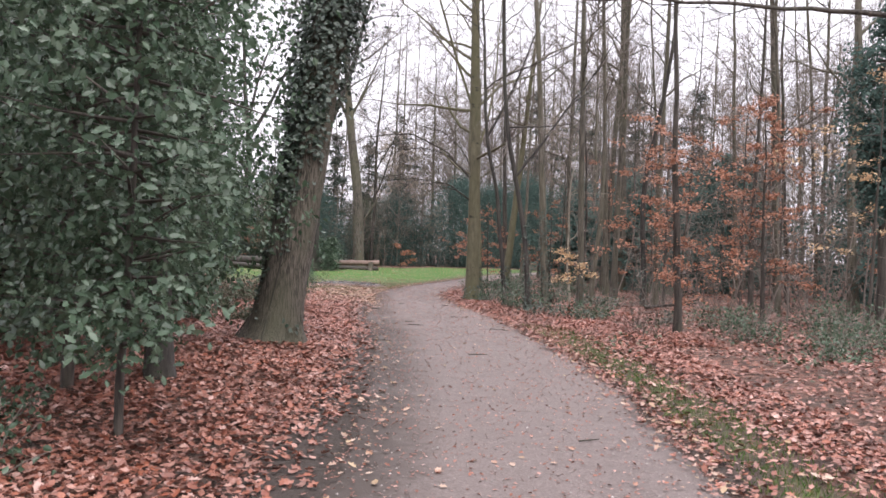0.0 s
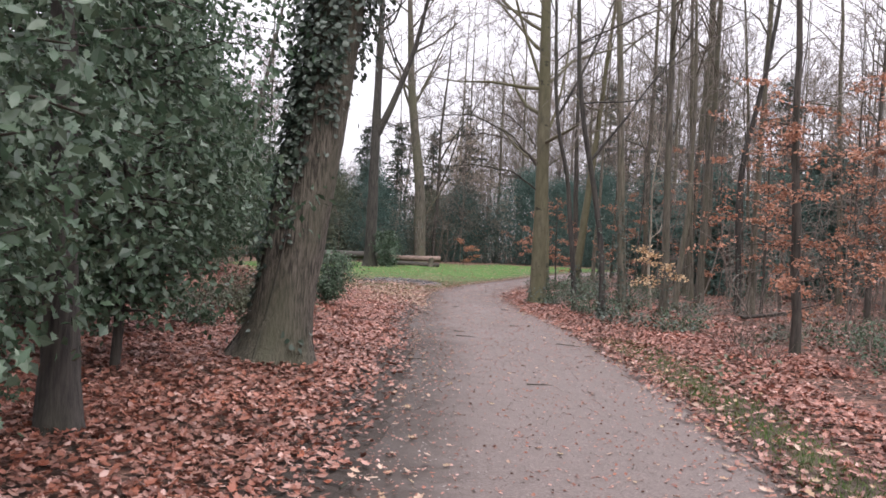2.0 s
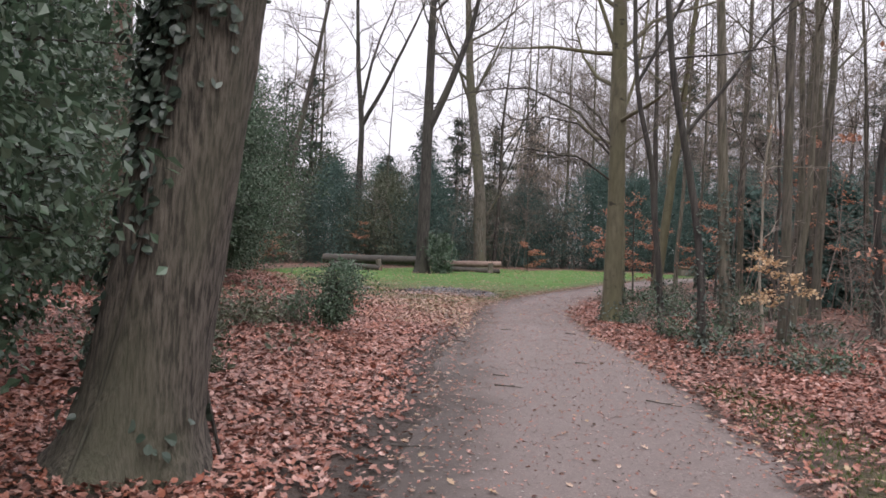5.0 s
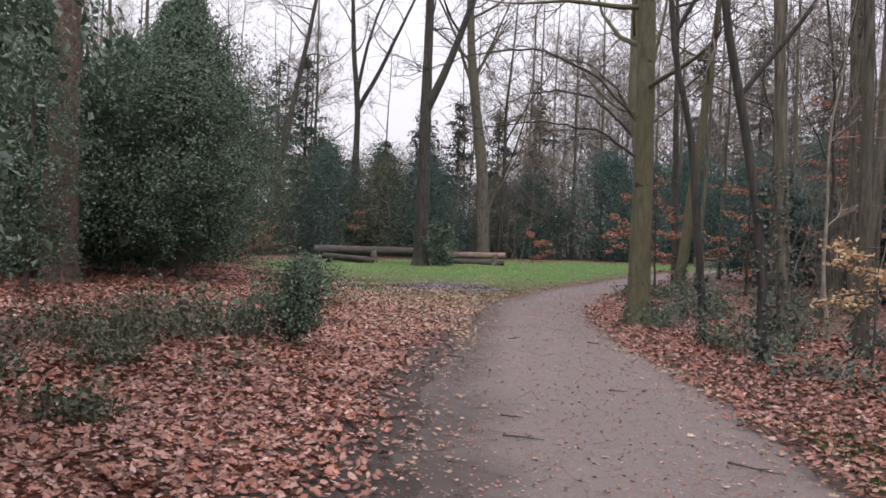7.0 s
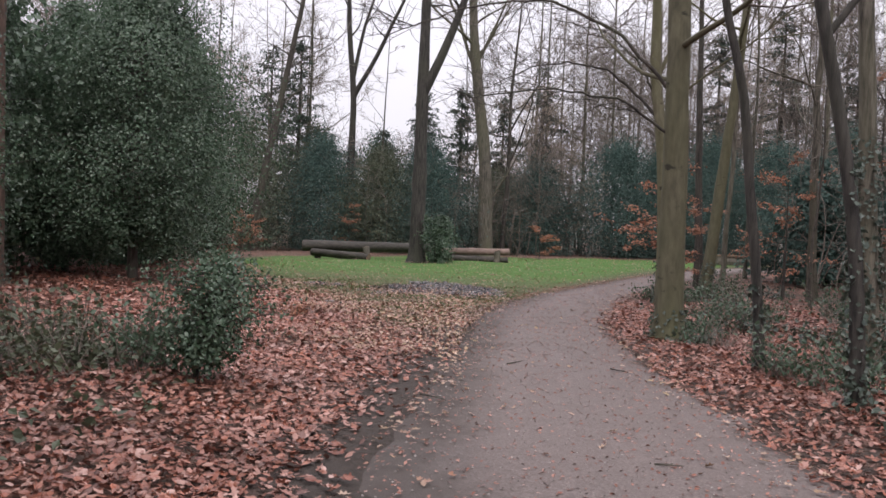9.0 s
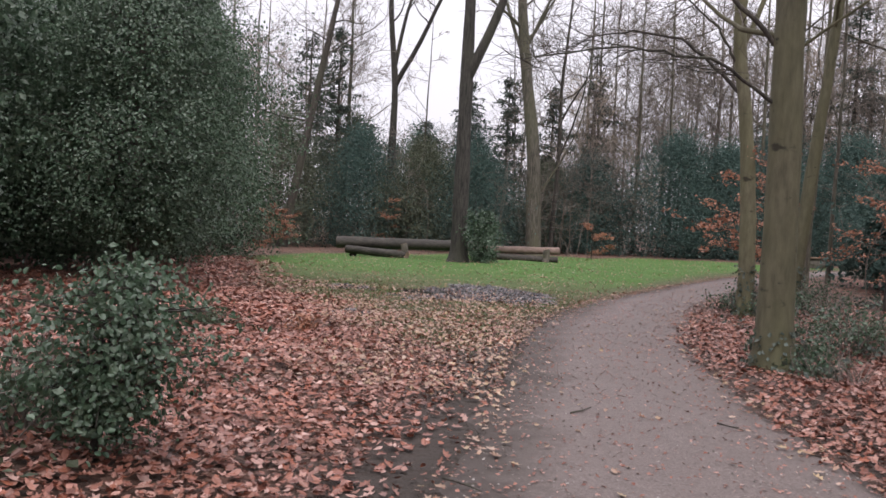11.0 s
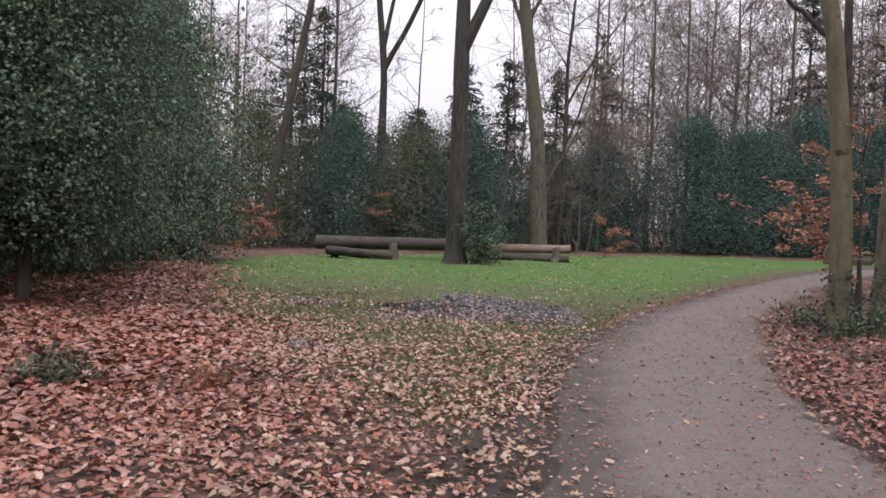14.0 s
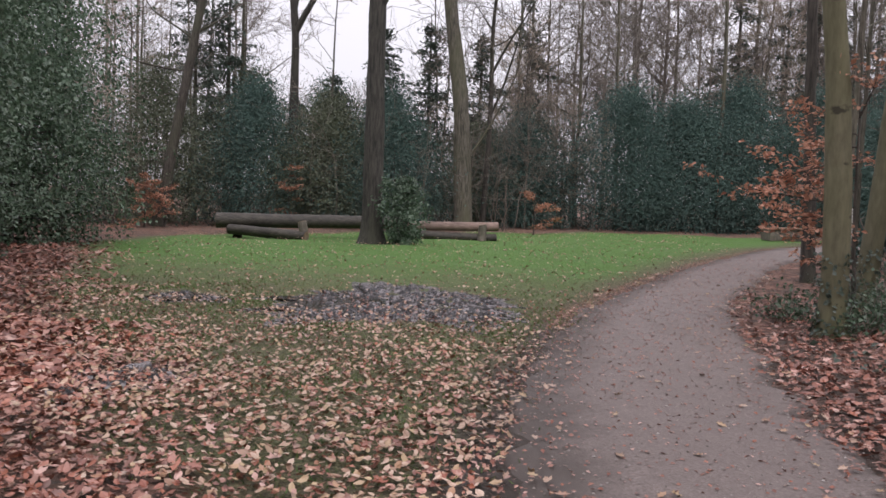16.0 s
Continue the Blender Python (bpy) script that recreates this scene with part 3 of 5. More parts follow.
def sapling(x, y, h, r, lean, seed, layers, reach, per, size, material, label, low=0.25, name="sapling", bark_mat=None, keep=None, top=1.0):
    """A young beech that keeps its dry leaves in flat layers."""
    rng = np.random.default_rng(seed)
    root = new(name)
    root.location = (x, y, up(x, y) - 0.03)
    tagged(root, label, "tree")
    pts, rad = trunk_line(rng, h, r, lean, 0.03, 16)
    stem = tube(pts, flared(pts, rad, 8, rng, 0.4), 8)
    sprays, spots, norms = [], [], []
    for k in range(layers):
        t = low + (top - low) * (k + rng.uniform(0, 1)) / layers
        p = np.array([np.interp(t * h, pts[:, 2], pts[:, q]) for q in range(3)])
        a = rng.uniform(0, 2 * np.pi) if keep is None else rng.normal(keep, 0.7)
        length = reach * rng.uniform(0.5, 1.2) * (1.15 - 0.55 * t)
        line = wander(rng, p, (math.cos(a), math.sin(a), 0.22), length, 6, 0.12, -0.03)
        sprays.append(tube(line[::2], np.linspace(0.012, 0.003, 4), 3))
        for _ in range(5):
            j = rng.integers(1, 7)
            side = unit(line[j] - line[j - 1]) + np.array([*rng.normal(size=2) * 0.8, 0.05])
            l2 = wander(rng, line[j], side, length * rng.uniform(0.2, 0.45), 4, 0.15)
            sprays.append(tube(l2[::2], np.linspace(0.006, 0.002, 3), 3))
            u = rng.uniform(0.1, 1, per)
            q = np.stack([np.interp(u * 4, np.arange(5), l2[:, c]) for c in range(3)], axis=1)
            spots.append(q + rng.normal(size=q.shape) * np.array([0.07, 0.07, 0.035]))
            norms.append(np.array([0, 0, 1.0]) + rng.normal(size=q.shape) * 0.55)
    piece("trunk", *joined([stem] + sprays), bark_mat or BARK_DARK, root, smooth=True)
    spots, norms = np.concatenate(spots), np.concatenate(norms)
    tagged(piece("crown", *leaves(spots, rng.uniform(0.7, 1.3, len(spots)) * size, norms, rng, LEAF_ROUGH), material, root), kind="stuff")
    return root


def evergreen(x, y, h, radius, seed, twigs, per, size, material=None, low=0.12, shape=LEAF_ROUGH, stems=1, r=0.08, label="dense dark green holly tree", name="holly_tree",
              lean=(0, 0), squash=(1, 1), skirt=0.45, top=0.55, category="tree", tip=0.5, bark_mat=None, clear=None):
    """Holly: stems, outward twigs and many small leaves in sprays, with gaps between."""
    rng = np.random.default_rng(seed)
    root = new(name)
    root.location = (x, y, up(x, y) - 0.03)
    tagged(root, label, category)
    wood_bits, axes = [], []
    for s in range(stems):
        ln = (lean[0] + (rng.normal() * 0.12 if stems > 1 else 0), lean[1] + (rng.normal() * 0.12 if stems > 1 else 0))
        pts, rad = trunk_line(rng, h * 0.93, r, ln, 0.03, 14)
        axes.append(pts)
        wood_bits.append(tube(pts, rad, 7))
    spots, norms = [], []
    lump = rng.uniform(0.5, 1.32, (9, 9))
    for _ in range(twigs):
        pts = axes[rng.integers(stems)]
        t = low + (1 - low) * rng.uniform(0, 1) ** 1.1
        a = rng.uniform(0, 2 * np.pi)
        # widest at a third of the height, narrowing to the top
        belly = min(1.0, skirt + (t - low) * 2.2) * (1 if t < top else max(0.1, 1 - ((t - top) / (1 - top)) ** 1.6))
        reach = radius * belly * lump[int(t * 8.99), int(a / 6.2832 * 8.99)] * rng.uniform(0.6, 1.08)
        p = np.array([np.interp(t * h * 0.93, pts[:, 2], pts[:, q]) for q in range(3)])
        way = np.array([math.cos(a) * squash[0], math.sin(a) * squash[1], rng.uniform(-0.25, 0.3)])
        line = wander(rng, p, way, max(reach, 0.05), 5, 0.1)
        bound = None if clear is None else clear - abs(rng.normal()) * 0.28
        if bound is not None and line[-1][0] + x > bound:
            line[:, 0] -= (line[-1][0] + x - bound) * np.linspace(0, 1, 6)
        if rng.uniform() < (0.4 if y < 25 else 0.12 if y < 50 else 0.0):
            wood_bits.append(tube(line[::2], np.linspace(0.012 + 0.004 * h * 0.3, 0.003, 3), 3))
        u = rng.uniform(tip, 1.05, per)
        q = np.stack([np.interp(u * 5, np.arange(6), line[:, c]) for c in range(3)], axis=1)
        q += rng.normal(size=q.shape) * (min(0.05 + 0.03 * radius, 0.13) if y < 50 else 0.42)
        spots.append(q)
        norms.append(0.8 * rng.normal(size=q.shape) + np.array([0, 0, 0.6]) + 1.2 * way)
    piece("trunk", *joined(wood_bits), bark_mat or BARK_DARK, root, smooth=True)
    spots, norms = np.concatenate(spots), np.concatenate(norms)
    ok = spots[:, 2] > 0.05
    if clear is not None:
        ok &= spots[:, 0] + x < clear + 0.1
    spots, norms = spots[ok], norms[ok]
    tagged(piece("crown", *leaves(spots, rng.uniform(0.65, 1.3, len(spots)) * size, norms, rng, shape), material or HOLLY, root), kind="stuff")
    return root


def conifer(x, y, h, radius, seed, whorls=26, low=0.1, label="dark drooping spruce tree"):
    rng = np.random.default_rng(seed)
    root = new("conifer")
    root.location = (x, y, up(x, y) - 0.03)
    tagged(root, label, "tree", "conifers behind the lawn")
    pts, rad = trunk_line(rng, h, 0.014 * h, (0, 0), 0.01, 14)
    bits, spots, norms = [tube(pts, rad, 7)], [], []
    for k in range(whorls * 5):
        t = low + (0.98 - low) * rng.uniform() ** 1.15
        a = rng.uniform(0, 6.2832)
        reach = radius * (1.08 - t) ** 0.8 * rng.uniform(0.35, 1.2)
        line = wander(rng, (0, 0, t * h), (math.cos(a), math.sin(a), 0.15), reach, 5, 0.12, -0.09)
        bits.append(tube(line[::2], np.linspace(0.02, 0.006, 3), 3))
        m = int(10 + 20 * reach)
        u = rng.uniform(0.2, 1, m)
        q = np.stack([np.interp(u * 5, np.arange(6), line[:, c]) for c in range(3)], axis=1)
        q[:, 2] -= np.abs(rng.normal(size=m)) * 0.16
        q[:, :2] += rng.normal(size=(m, 2)) * 0.16
        spots.append(q)
        norms.append(np.array([0, 0, 0.8]) + rng.normal(size=q.shape) * 0.7)
    piece("trunk", *joined(bits), BARK_DARK, root, smooth=True)
    spots, norms = np.concatenate(spots), np.concatenate(norms)
    tagged(piece("crown", *leaves(spots, rng.uniform(0.16, 0.36, len(spots)), norms, rng, LEAF_ROUGH, 0.5), NEEDLE, root), kind="stuff")
    return root


def shrub(x, y, h, radius, seed, twigs, per, size, material, label, name="shrub", stems=6):
    """Low undergrowth: several stems from the ground with small leaves."""
    rng = np.random.default_rng(seed)
    root = new(name)
    root.location = (x, y, up(x, y) - 0.02)
    tagged(root, label, "shrub")
    bits, spots, norms = [], [], []
    for k in range(twigs):
        a, lift = rng.uniform(0, 6.2832), rng.uniform(0.5, 2.2)
        start = np.array([*(rng.normal(size=2) * radius * 0.3), 0.0])
        way = np.array([math.cos(a), math.sin(a), lift * h / radius])
        length = math.hypot(radius, h) * rng.uniform(0.35, 0.85)
        line = wander(rng, start, way, length, 5, 0.18, 0.02)
        line[:, 2] = np.clip(line[:, 2], 0, h * 1.08)
        bits.append(tube(line, np.linspace(0.008, 0.003, 6), 3))
        if per:
            u = rng.uniform(0.3, 1.03, per)
            q = np.stack([np.interp(u * 5, np.arange(6), line[:, c]) for c in range(3)], axis=1)
            spots.append(q + rng.normal(size=q.shape) * 0.06)
            norms.append(rng.normal(size=q.shape) + np.array([0, 0, 0.9]))
    tagged(piece("stem_tangle", *joined(bits), TWIG, root), kind="stuff")
    if per:
        spots, norms = np.concatenate(spots), np.concatenate(norms)
        spots[:, 2] = np.maximum(spots[:, 2], 0.04)
        tagged(piece("foliage", *leaves(spots, rng.uniform(0.65, 1.3, len(spots)) * size, norms, rng, LEAF_ROUGH if y > 15 else LEAF_FINE), material, root), kind="stuff")
    return root


# the ivy-clad oak beside the path
def make_oak(x, y):
    root = bare_tree(x, y, 15, 0.325, (0.14, 0.02), 5, 0.4, 10, 4.0, (0.3, 1.0), 5, 4, 0.012, 26, 0.95, BARK_OAK, "leaning oak clad in ivy beside the path", name="oak_tree", steps=50, group="")
    rng = np.random.default_rng(55)
    n = 19000
    z = rng.uniform(0, 1, n) ** 0.75 * 8.0 + 0.15
    a = rng.uniform(0, 6.2832, n)
    # thin and patchy below, thick above and on the far side from the path
    want = 0.004 + 0.95 * smooth01(1.5, 3.8, z + 1.5 * np.cos(a - 3.3) + 0.6 * np.sin(5 * a + 2.2 * z))
    want = np.maximum(want, 0.5 * smooth01(0.45, 0.2, z) * (0.5 + 0.5 * np.sin(3 * a + 5)))
    ok = rng.uniform(0, 1, n) < want
    z, a = z[ok], a[ok]
    out = 0.325 * (1 - 0.9 * (z / 15) ** 1.2) + 0.25 * np.exp(-z / 0.28) + np.abs(rng.normal(size=len(z))) * (0.03 + 0.15 * smooth01(1.8, 4.2, z))
    q = np.stack([0.14 * z + out * np.cos(a), 0.02 * z + out * np.sin(a), z], axis=1)
    nrm = np.stack([np.cos(a), np.sin(a), np.full(len(a), 0.5)], axis=1) + rng.normal(size=(len(a), 3)) * 0.45
    tagged(piece("ivy", *leaves(q, rng.uniform(0.045, 0.09, len(q)), nrm, rng, LEAF_FINE, 1.25), IVY, root, "dark green ivy leaves climbing the bark"), kind="stuff")
    for k in range(4):
        a0 = rng.uniform(0, 6.2832)
        zz = np.linspace(0.0, rng.uniform(3, 8), 16)
        aa = a0 + np.cumsum(rng.normal(size=16)) * 0.09
        rr = 0.325 * (1 - 0.9 * (zz / 15) ** 1.2) + 0.27 * np.exp(-zz / 0.28) + 0.012
        piece("ivy_stem", *tube(np.stack([0.14 * zz + rr * np.cos(aa), 0.02 * zz + rr * np.sin(aa), zz], axis=1), np.linspace(0.013, 0.005, 16), 5), BARK_DARK, root)


make_oak(-2.33, 12.25)


def ivy_on(root, r, lean, top, count, seed):
    """Ivy round the foot of a trunk."""
    rng = np.random.default_rng(seed)
    z = rng.uniform(0, 1, count) ** 1.5 * top
    a = rng.uniform(0, 6.2832, count)
    out = r * (1 + 0.5 * np.exp(-z / 0.28)) + np.abs(rng.normal(size=count)) * 0.035
    q = np.stack([lean[0] * z + out * np.cos(a), lean[1] * z + out * np.sin(a), z], axis=1)
    nrm = np.stack([np.cos(a), np.sin(a), np.full(count, 0.5)], axis=1) + rng.normal(size=(count, 3)) * 0.5
    tagged(piece("ivy", *leaves(q, rng.uniform(0.04, 0.075, count), nrm, rng, LEAF_ROUGH, 1.25), IVY, root, "dark ivy leaves on the bark"), kind="stuff")

# trees that stand by themselves along the walk
def ivied(x, y, h, r, seed, top, count, lean=(0, 0), bend=(), **more):
    """A bare tree with ivy at its foot."""
    root = bare_tree(x, y, h, r, lean, seed, bend=bend, **more)
    slope = bend[1][1] / bend[1][0] if bend else lean[0]
    ivy_on(root, r, (slope, lean[1]), top, count, 500 + seed)
    return root


beech = ivied(0.92, 26.45, 17, 0.2, 21, 0.5, 260, bend=((0, 0), (2.6, 0.0), (5.3, -0.07), (9, -0.2)), first=0.2, limbs=22, reach=3.8, spread=(0.0, 0.8), sub=6, twig=5, wobble=0.008, sides=18, flare=0.8, material=BARK_BEECH,
      label="smooth greenish beech trunk beside the path", forks=((5.6, -0.35, -0.1, 9, 0.045), (3.6, 1.3, -0.4, 3.5, 0.018)), name="beech_tree", steps=34)
ivied(1.76, 23.8, 13, 0.062, 22, 1.0, 170, bend=((0, 0), (2.1, -0.25), (3.4, -0.43), (4.2, -0.66), (4.9, -0.75)), first=0.36, limbs=9, reach=2.2, spread=(0.2, 1.2), sub=4, twig=3, wobble=0.02, flare=0.4, steps=30, material=BARK_BLACK,
      label="thin dark crooked tree in the undergrowth", forks=((4.6, 0.5, 0.1, 6, 0.035),))
ivied(2.14, 21.5, 14, 0.066, 23, 2.2, 420, bend=((0, 0), (1.4, -0.1), (2.3, -0.25), (3.3, -0.44), (4.3, -0.66), (6, -0.8)), first=0.3, limbs=9, reach=2.2, spread=(0.2, 1.2), sub=4, twig=3, wobble=0.02, sides=12, flare=0.5, steps=32, material=BARK_BLACK,
      label="thin dark leaning tree by the path", forks=((3.3, 0.75, 0.1, 5, 0.034),))
ivied(2.78, 23.3, 16, 0.1, 24, 2.6, 620, lean=(-0.065, 0), first=0.35, limbs=11, reach=3.0, spread=(0.4, 1.3), sub=5, twig=4, wobble=0.012, sides=14, flare=0.6, material=BARK_GREY,
      label="straight grey tree with ivy at its foot")
ivied(3.55, 22.5, 14, 0.09, 57, 0.9, 160, lean=(-0.02, 0), first=0.33, limbs=9, reach=2.6, spread=(0.4, 1.3), sub=5, twig=4, wobble=0.02, sides=12, flare=0.5, material=BARK_GREY, label="slim grey tree in low undergrowth")
bare_tree(3.52, 23.9, 5.5, 0.032, (0.0, 0.0), 26, 0.3, 8, 1.4, (0.2, 1.2), 4, 3, 0.03, 8, 0.3, BEECH_PALE, "slim pale leaning young stem", bend=((0, 0), (1.1, -0.16), (3.2, -0.12), (5, 0.1)))
bare_tree(4.31, 25.4, 13, 0.075, (0, 0), 25, 0.32, 10, 2.6, (0.4, 1.3), 5, 4, 0.02, 10, 0.5, BARK_GREY, "grey tree leaning among others", bend=((0, 0), (2.5, 0.2), (5.4, 0.2), (8, 0.1)))
bare_tree(5.75, 30.6, 16, 0.1, (-0.045, 0.0), 33, 0.3, 11, 3.0, (0.4, 1.3), 5, 4, 0.02, 12, 0.6, BARK_GREY)
bare_tree(7.3, 35.8, 20, 0.2, (-0.03, 0.0), 34, 0.35, 12, 3.6, (0.4, 1.3), 5, 4, 0.012, 12, 0.6, BARK_GREY, "stout tall grey trunk deep in the wood")
ivied(5.72, 24.8, 14, 0.08, 27, 1.6, 260, bend=((0, 0), (3.1, -0.19), (6.5, 0.45), (9, 0.7)), first=0.34, limbs=9, reach=2.6, spread=(0.3, 1.3), sub=4, twig=4, wobble=0.03, sides=12, flare=0.5, material=BARK_BLACK, label="dark crooked bare tree in fallen leaves")
bare_tree(6.15, 25.3, 16, 0.09, (0.0, 0.0), 28, 0.32, 9, 2.6, (0.3, 1.3), 4, 4, 0.02, 12, 0.6, BARK_GREY)
bare_tree(6.3, 34.2, 16, 0.14, (0.05, 0.0), 58, 0.36, 10, 3.0, (0.3, 1.3), 4, 4, 0.02, 10, 0.6, BARK_GREY)
bare_tree(8.6, 24.4, 13, 0.07, (0.02, 0.0), 30, 0.35, 9, 2.4, (0.3, 1.3), 4, 4, 0.03, 10, 0.6, BARK_DARK, "slim dark bare tree among leaves")
bare_tree(11.2, 33.4, 17, 0.1, (-0.045, 0.0), 29, 0.32, 10, 2.8, (0.3, 1.3), 4, 4, 0.02, 10, 0.6, BARK_GREY)
bare_tree(11.0, 28.8, 17, 0.13, (-0.06, 0.0), 31, 0.3, 10, 2.8, (0.3, 1.3), 4, 4, 0.02, 10, 0.6, BARK_GREY)
bare_tree(11.6, 29.4, 13, 0.08, (-0.06, 0.0), 32, 0.3, 8, 2.0, (0.3, 1.3), 4, 4, 0.05, 8, 0.6, BARK_DARK, "slim leaning bare tree")
bend_tree = ivied(1.32, 32.8, 15, 0.15, 35, 1.0, 350, bend=((0, 0), (2.0, -0.04), (3.9, -0.22), (4.8, -0.38), (6, -0.42)), first=0.4, limbs=10, reach=3.2, spread=(0.1, 1.0), sub=5, twig=4, wobble=0.012, sides=16, flare=0.6, material=BARK_BEECH,
      label="mossy grey-green tree at the bend of the path", forks=((4.9, 0.5, 0.2, 8, 0.05),), steps=34)
ivied(2.55, 35.6, 14, 0.15, 36, 0.9, 300, lean=(0.09, 0), first=0.4, limbs=9, reach=3.0, spread=(0.3, 1.2), sub=5, twig=4, wobble=0.02, sides=14, flare=0.6, material=BARK_BEECH, label="leaning mossy tree in low holly")
bare_tree(2.85, 39.4, 15, 0.12, (-0.03, 0.0), 37, 0.35, 9, 2.6, (0.3, 1.2), 5, 4, 0.02, 10, 0.6, BARK_DARK, "dark upright tree behind the bend")
bare_tree(3.6, 40.2, 13, 0.08, (0.02, 0.0), 59, 0.35, 8, 2.4, (0.3, 1.2), 5, 4, 0.03, 10, 0.6, BARK_GREY)
bare_tree(-6.78, 46.0, 20, 0.29, (-0.004, 0.0), 38, 0.45, 14, 5.0, (0.3, 1.1), 6, 4, 0.006, 20, 0.7, BARK_BLACK, "tall forked tree on the lawn", ((6.4, 0.44, 0.0, 10, 0.19),), name="lawn_tree", steps=40, group="", thick=2.0)
bare_tree(-5.45, 57.2, 24, 0.36, (0.0, 0.0), 39, 0.4, 16, 6.0, (0.3, 1.1), 6, 5, 0.01, 16, 0.7, BARK_GREY, "very tall pale grey tree behind the logs", ((2.6, 0.55, 0.0, 6, 0.06), (9, -0.4, 0, 9, 0.1), (9.6, 0.5, 0, 7, 0.08)), steps=36, thick=2.0, bend=((0, 0), (4.6, -0.22), (8.4, -0.75), (11, -1.1)))
bare_tree(-4.9, 59.5, 17, 0.13, (0.0, 0.0), 48, 0.35, 14, 3.6, (0.2, 1.0), 6, 5, 0.02, 10, 0.5, BARK_DARK, "dark slender tree beside the pale trunk", ((4.8, 0.45, 0, 6, 0.06), (6.5, 0.5, 0, 6, 0.06)), steps=26, thick=2.0, bend=((0, 0), (4.7, 0.15), (8.6, 0.1), (11.2, 0.35)))
bare_tree(-14.0, 62, 24, 0.24, (0.0, 0.0), 40, 0.5, 12, 3.4, (0.4, 1.2), 5, 5, 0.008, 14, 0.5, BARK_BLACK, "tall forked tree against the sky", ((8.8, 0.52, 0.0, 11, 0.15), (9.7, 0.14, 0.1, 10, 0.12)), steps=34, thick=2.0, bend=((0, 0), (8.8, 0.0), (12.5, -0.4)))
bare_tree(-17.2, 55, 20, 0.22, (0.19, 0.0), 41, 0.3, 18, 4.5, (0.1, 0.9), 5, 4, 0.015, 12, 0.6, BARK_DARK, "slanting dark tree behind the lawn", steps=30, thick=2.0)
bare_tree(-11.9, 60.5, 13.5, 0.07, (0.01, 0.0), 42, 0.4, 9, 1.8, (0.2, 1.0), 4, 4, 0.03, 8, 0.5, BARK_DARK, "slender bare tree behind the lawn", thick=1.8)
ivied(-11.4, 27.9, 16, 0.38, 43, 8, 2600, lean=(0.0, 0), first=0.5, limbs=8, reach=4.0, spread=(0.3, 1.2), sub=5, twig=4, wobble=0.008, sides=16, flare=0.6, material=BARK_PINE, label="stout red-brown trunk among hollies", steps=26)
# the thicket's shade on this trunk is put into its black bark colour
bare_tree(-2.7, 8.5, 7, 0.12, (-0.05, 0.02), 44, 0.4, 6, 1.8, (0.3, 1.2), 4, 3, 0.02, 14, 0.6, BARK_BLACK, "short trunk inside the holly thicket, shade painted into its bark", group="")
# a branch of this one hangs over the beginning of the path
overhang = bare_tree(7.6, 9.4, 14, 0.2, (0.02, 0.0), 45, 0.5, 8, 3.0, (0.3, 1.2), 5, 4, 0.02, 12, 0.6, BARK_GREY, "tree with a long branch towards the path")


def long_limb(root, points, r, seed=46, count=16, reach=(0.3, 0.8), fall=0.25):
    """A long crooked limb with twigs."""
    rng = np.random.default_rng(seed)
    t = np.linspace(0, len(points) - 1, 26)
    line = np.stack([np.interp(t, np.arange(len(points)), np.array(points)[:, k]) for k in range(3)], axis=1) + rng.normal(size=(26, 3)) * 0.012
    piece("limb", *tube(line, np.linspace(r, 0.008, 26), 7), BARK_DARK, root, smooth=True)
    bits = []
    for k in range(count):
        j = rng.integers(6, 26)
        l2 = wander(rng, line[j], (rng.normal() * 0.6 - 0.5, rng.normal() * 0.6, fall + rng.normal() * 0.3), rng.uniform(*reach), 4, 0.2)
        bits.append(tube(l2, np.linspace(0.007, 0.003, 5), 4))
        for _ in range(3):
            l3 = wander(rng, l2[rng.integers(1, 5)], (rng.normal() * 0.7 - 0.3, rng.normal() * 0.7, fall + rng.normal() * 0.4), reach[1] * rng.uniform(0.25, 0.5), 3, 0.2)
            bits.append(tube(l3, np.linspace(0.005, 0.0025, 4), 3))
    tagged(piece("twig", *joined(bits), BARK_DARK, root), kind="stuff")


long_limb(overhang, [(0, 0, 3.2), (-1.8, -0.7, 3.62), (-3.5, -1.3, 3.72), (-5.0, -1.45, 3.75), (-6.4, -1.5, 3.74)], 0.045)
long_limb(bend_tree, [(-0.3, 0, 4.15), (-0.75, 0.1, 4.6), (-1.4, 0.1, 5.15), (-2.3, 0.2, 5.3), (-3.1, 0.2, 5.2), (-4.0, 0.3, 4.75)], 0.04, 47, 26, (0.5, 1.3), 0.1)
long_limb(bend_tree, [(-0.35, 0, 4.6), (-0.8, -0.2, 5.3), (-1.5, -0.3, 5.9), (-2.6, -0.4, 6.1)], 0.03, 49, 18, (0.5, 1.2), 0.1)
long_limb(beech, [(-0.05, 0, 3.6), (-0.9, -0.1, 4.5), (-2.0, -0.1, 5.0), (-3.2, 0, 4.9), (-4.4, 0.1, 4.5)], 0.032, 50, 26, (0.5, 1.3), 0.1)
long_limb(beech, [(-0.05, 0, 3.0), (-0.8, -0.2, 3.5), (-1.9, -0.3, 3.65), (-3.0, -0.3, 3.5)], 0.024, 51, 22, (0.4, 1.1), 0.1)

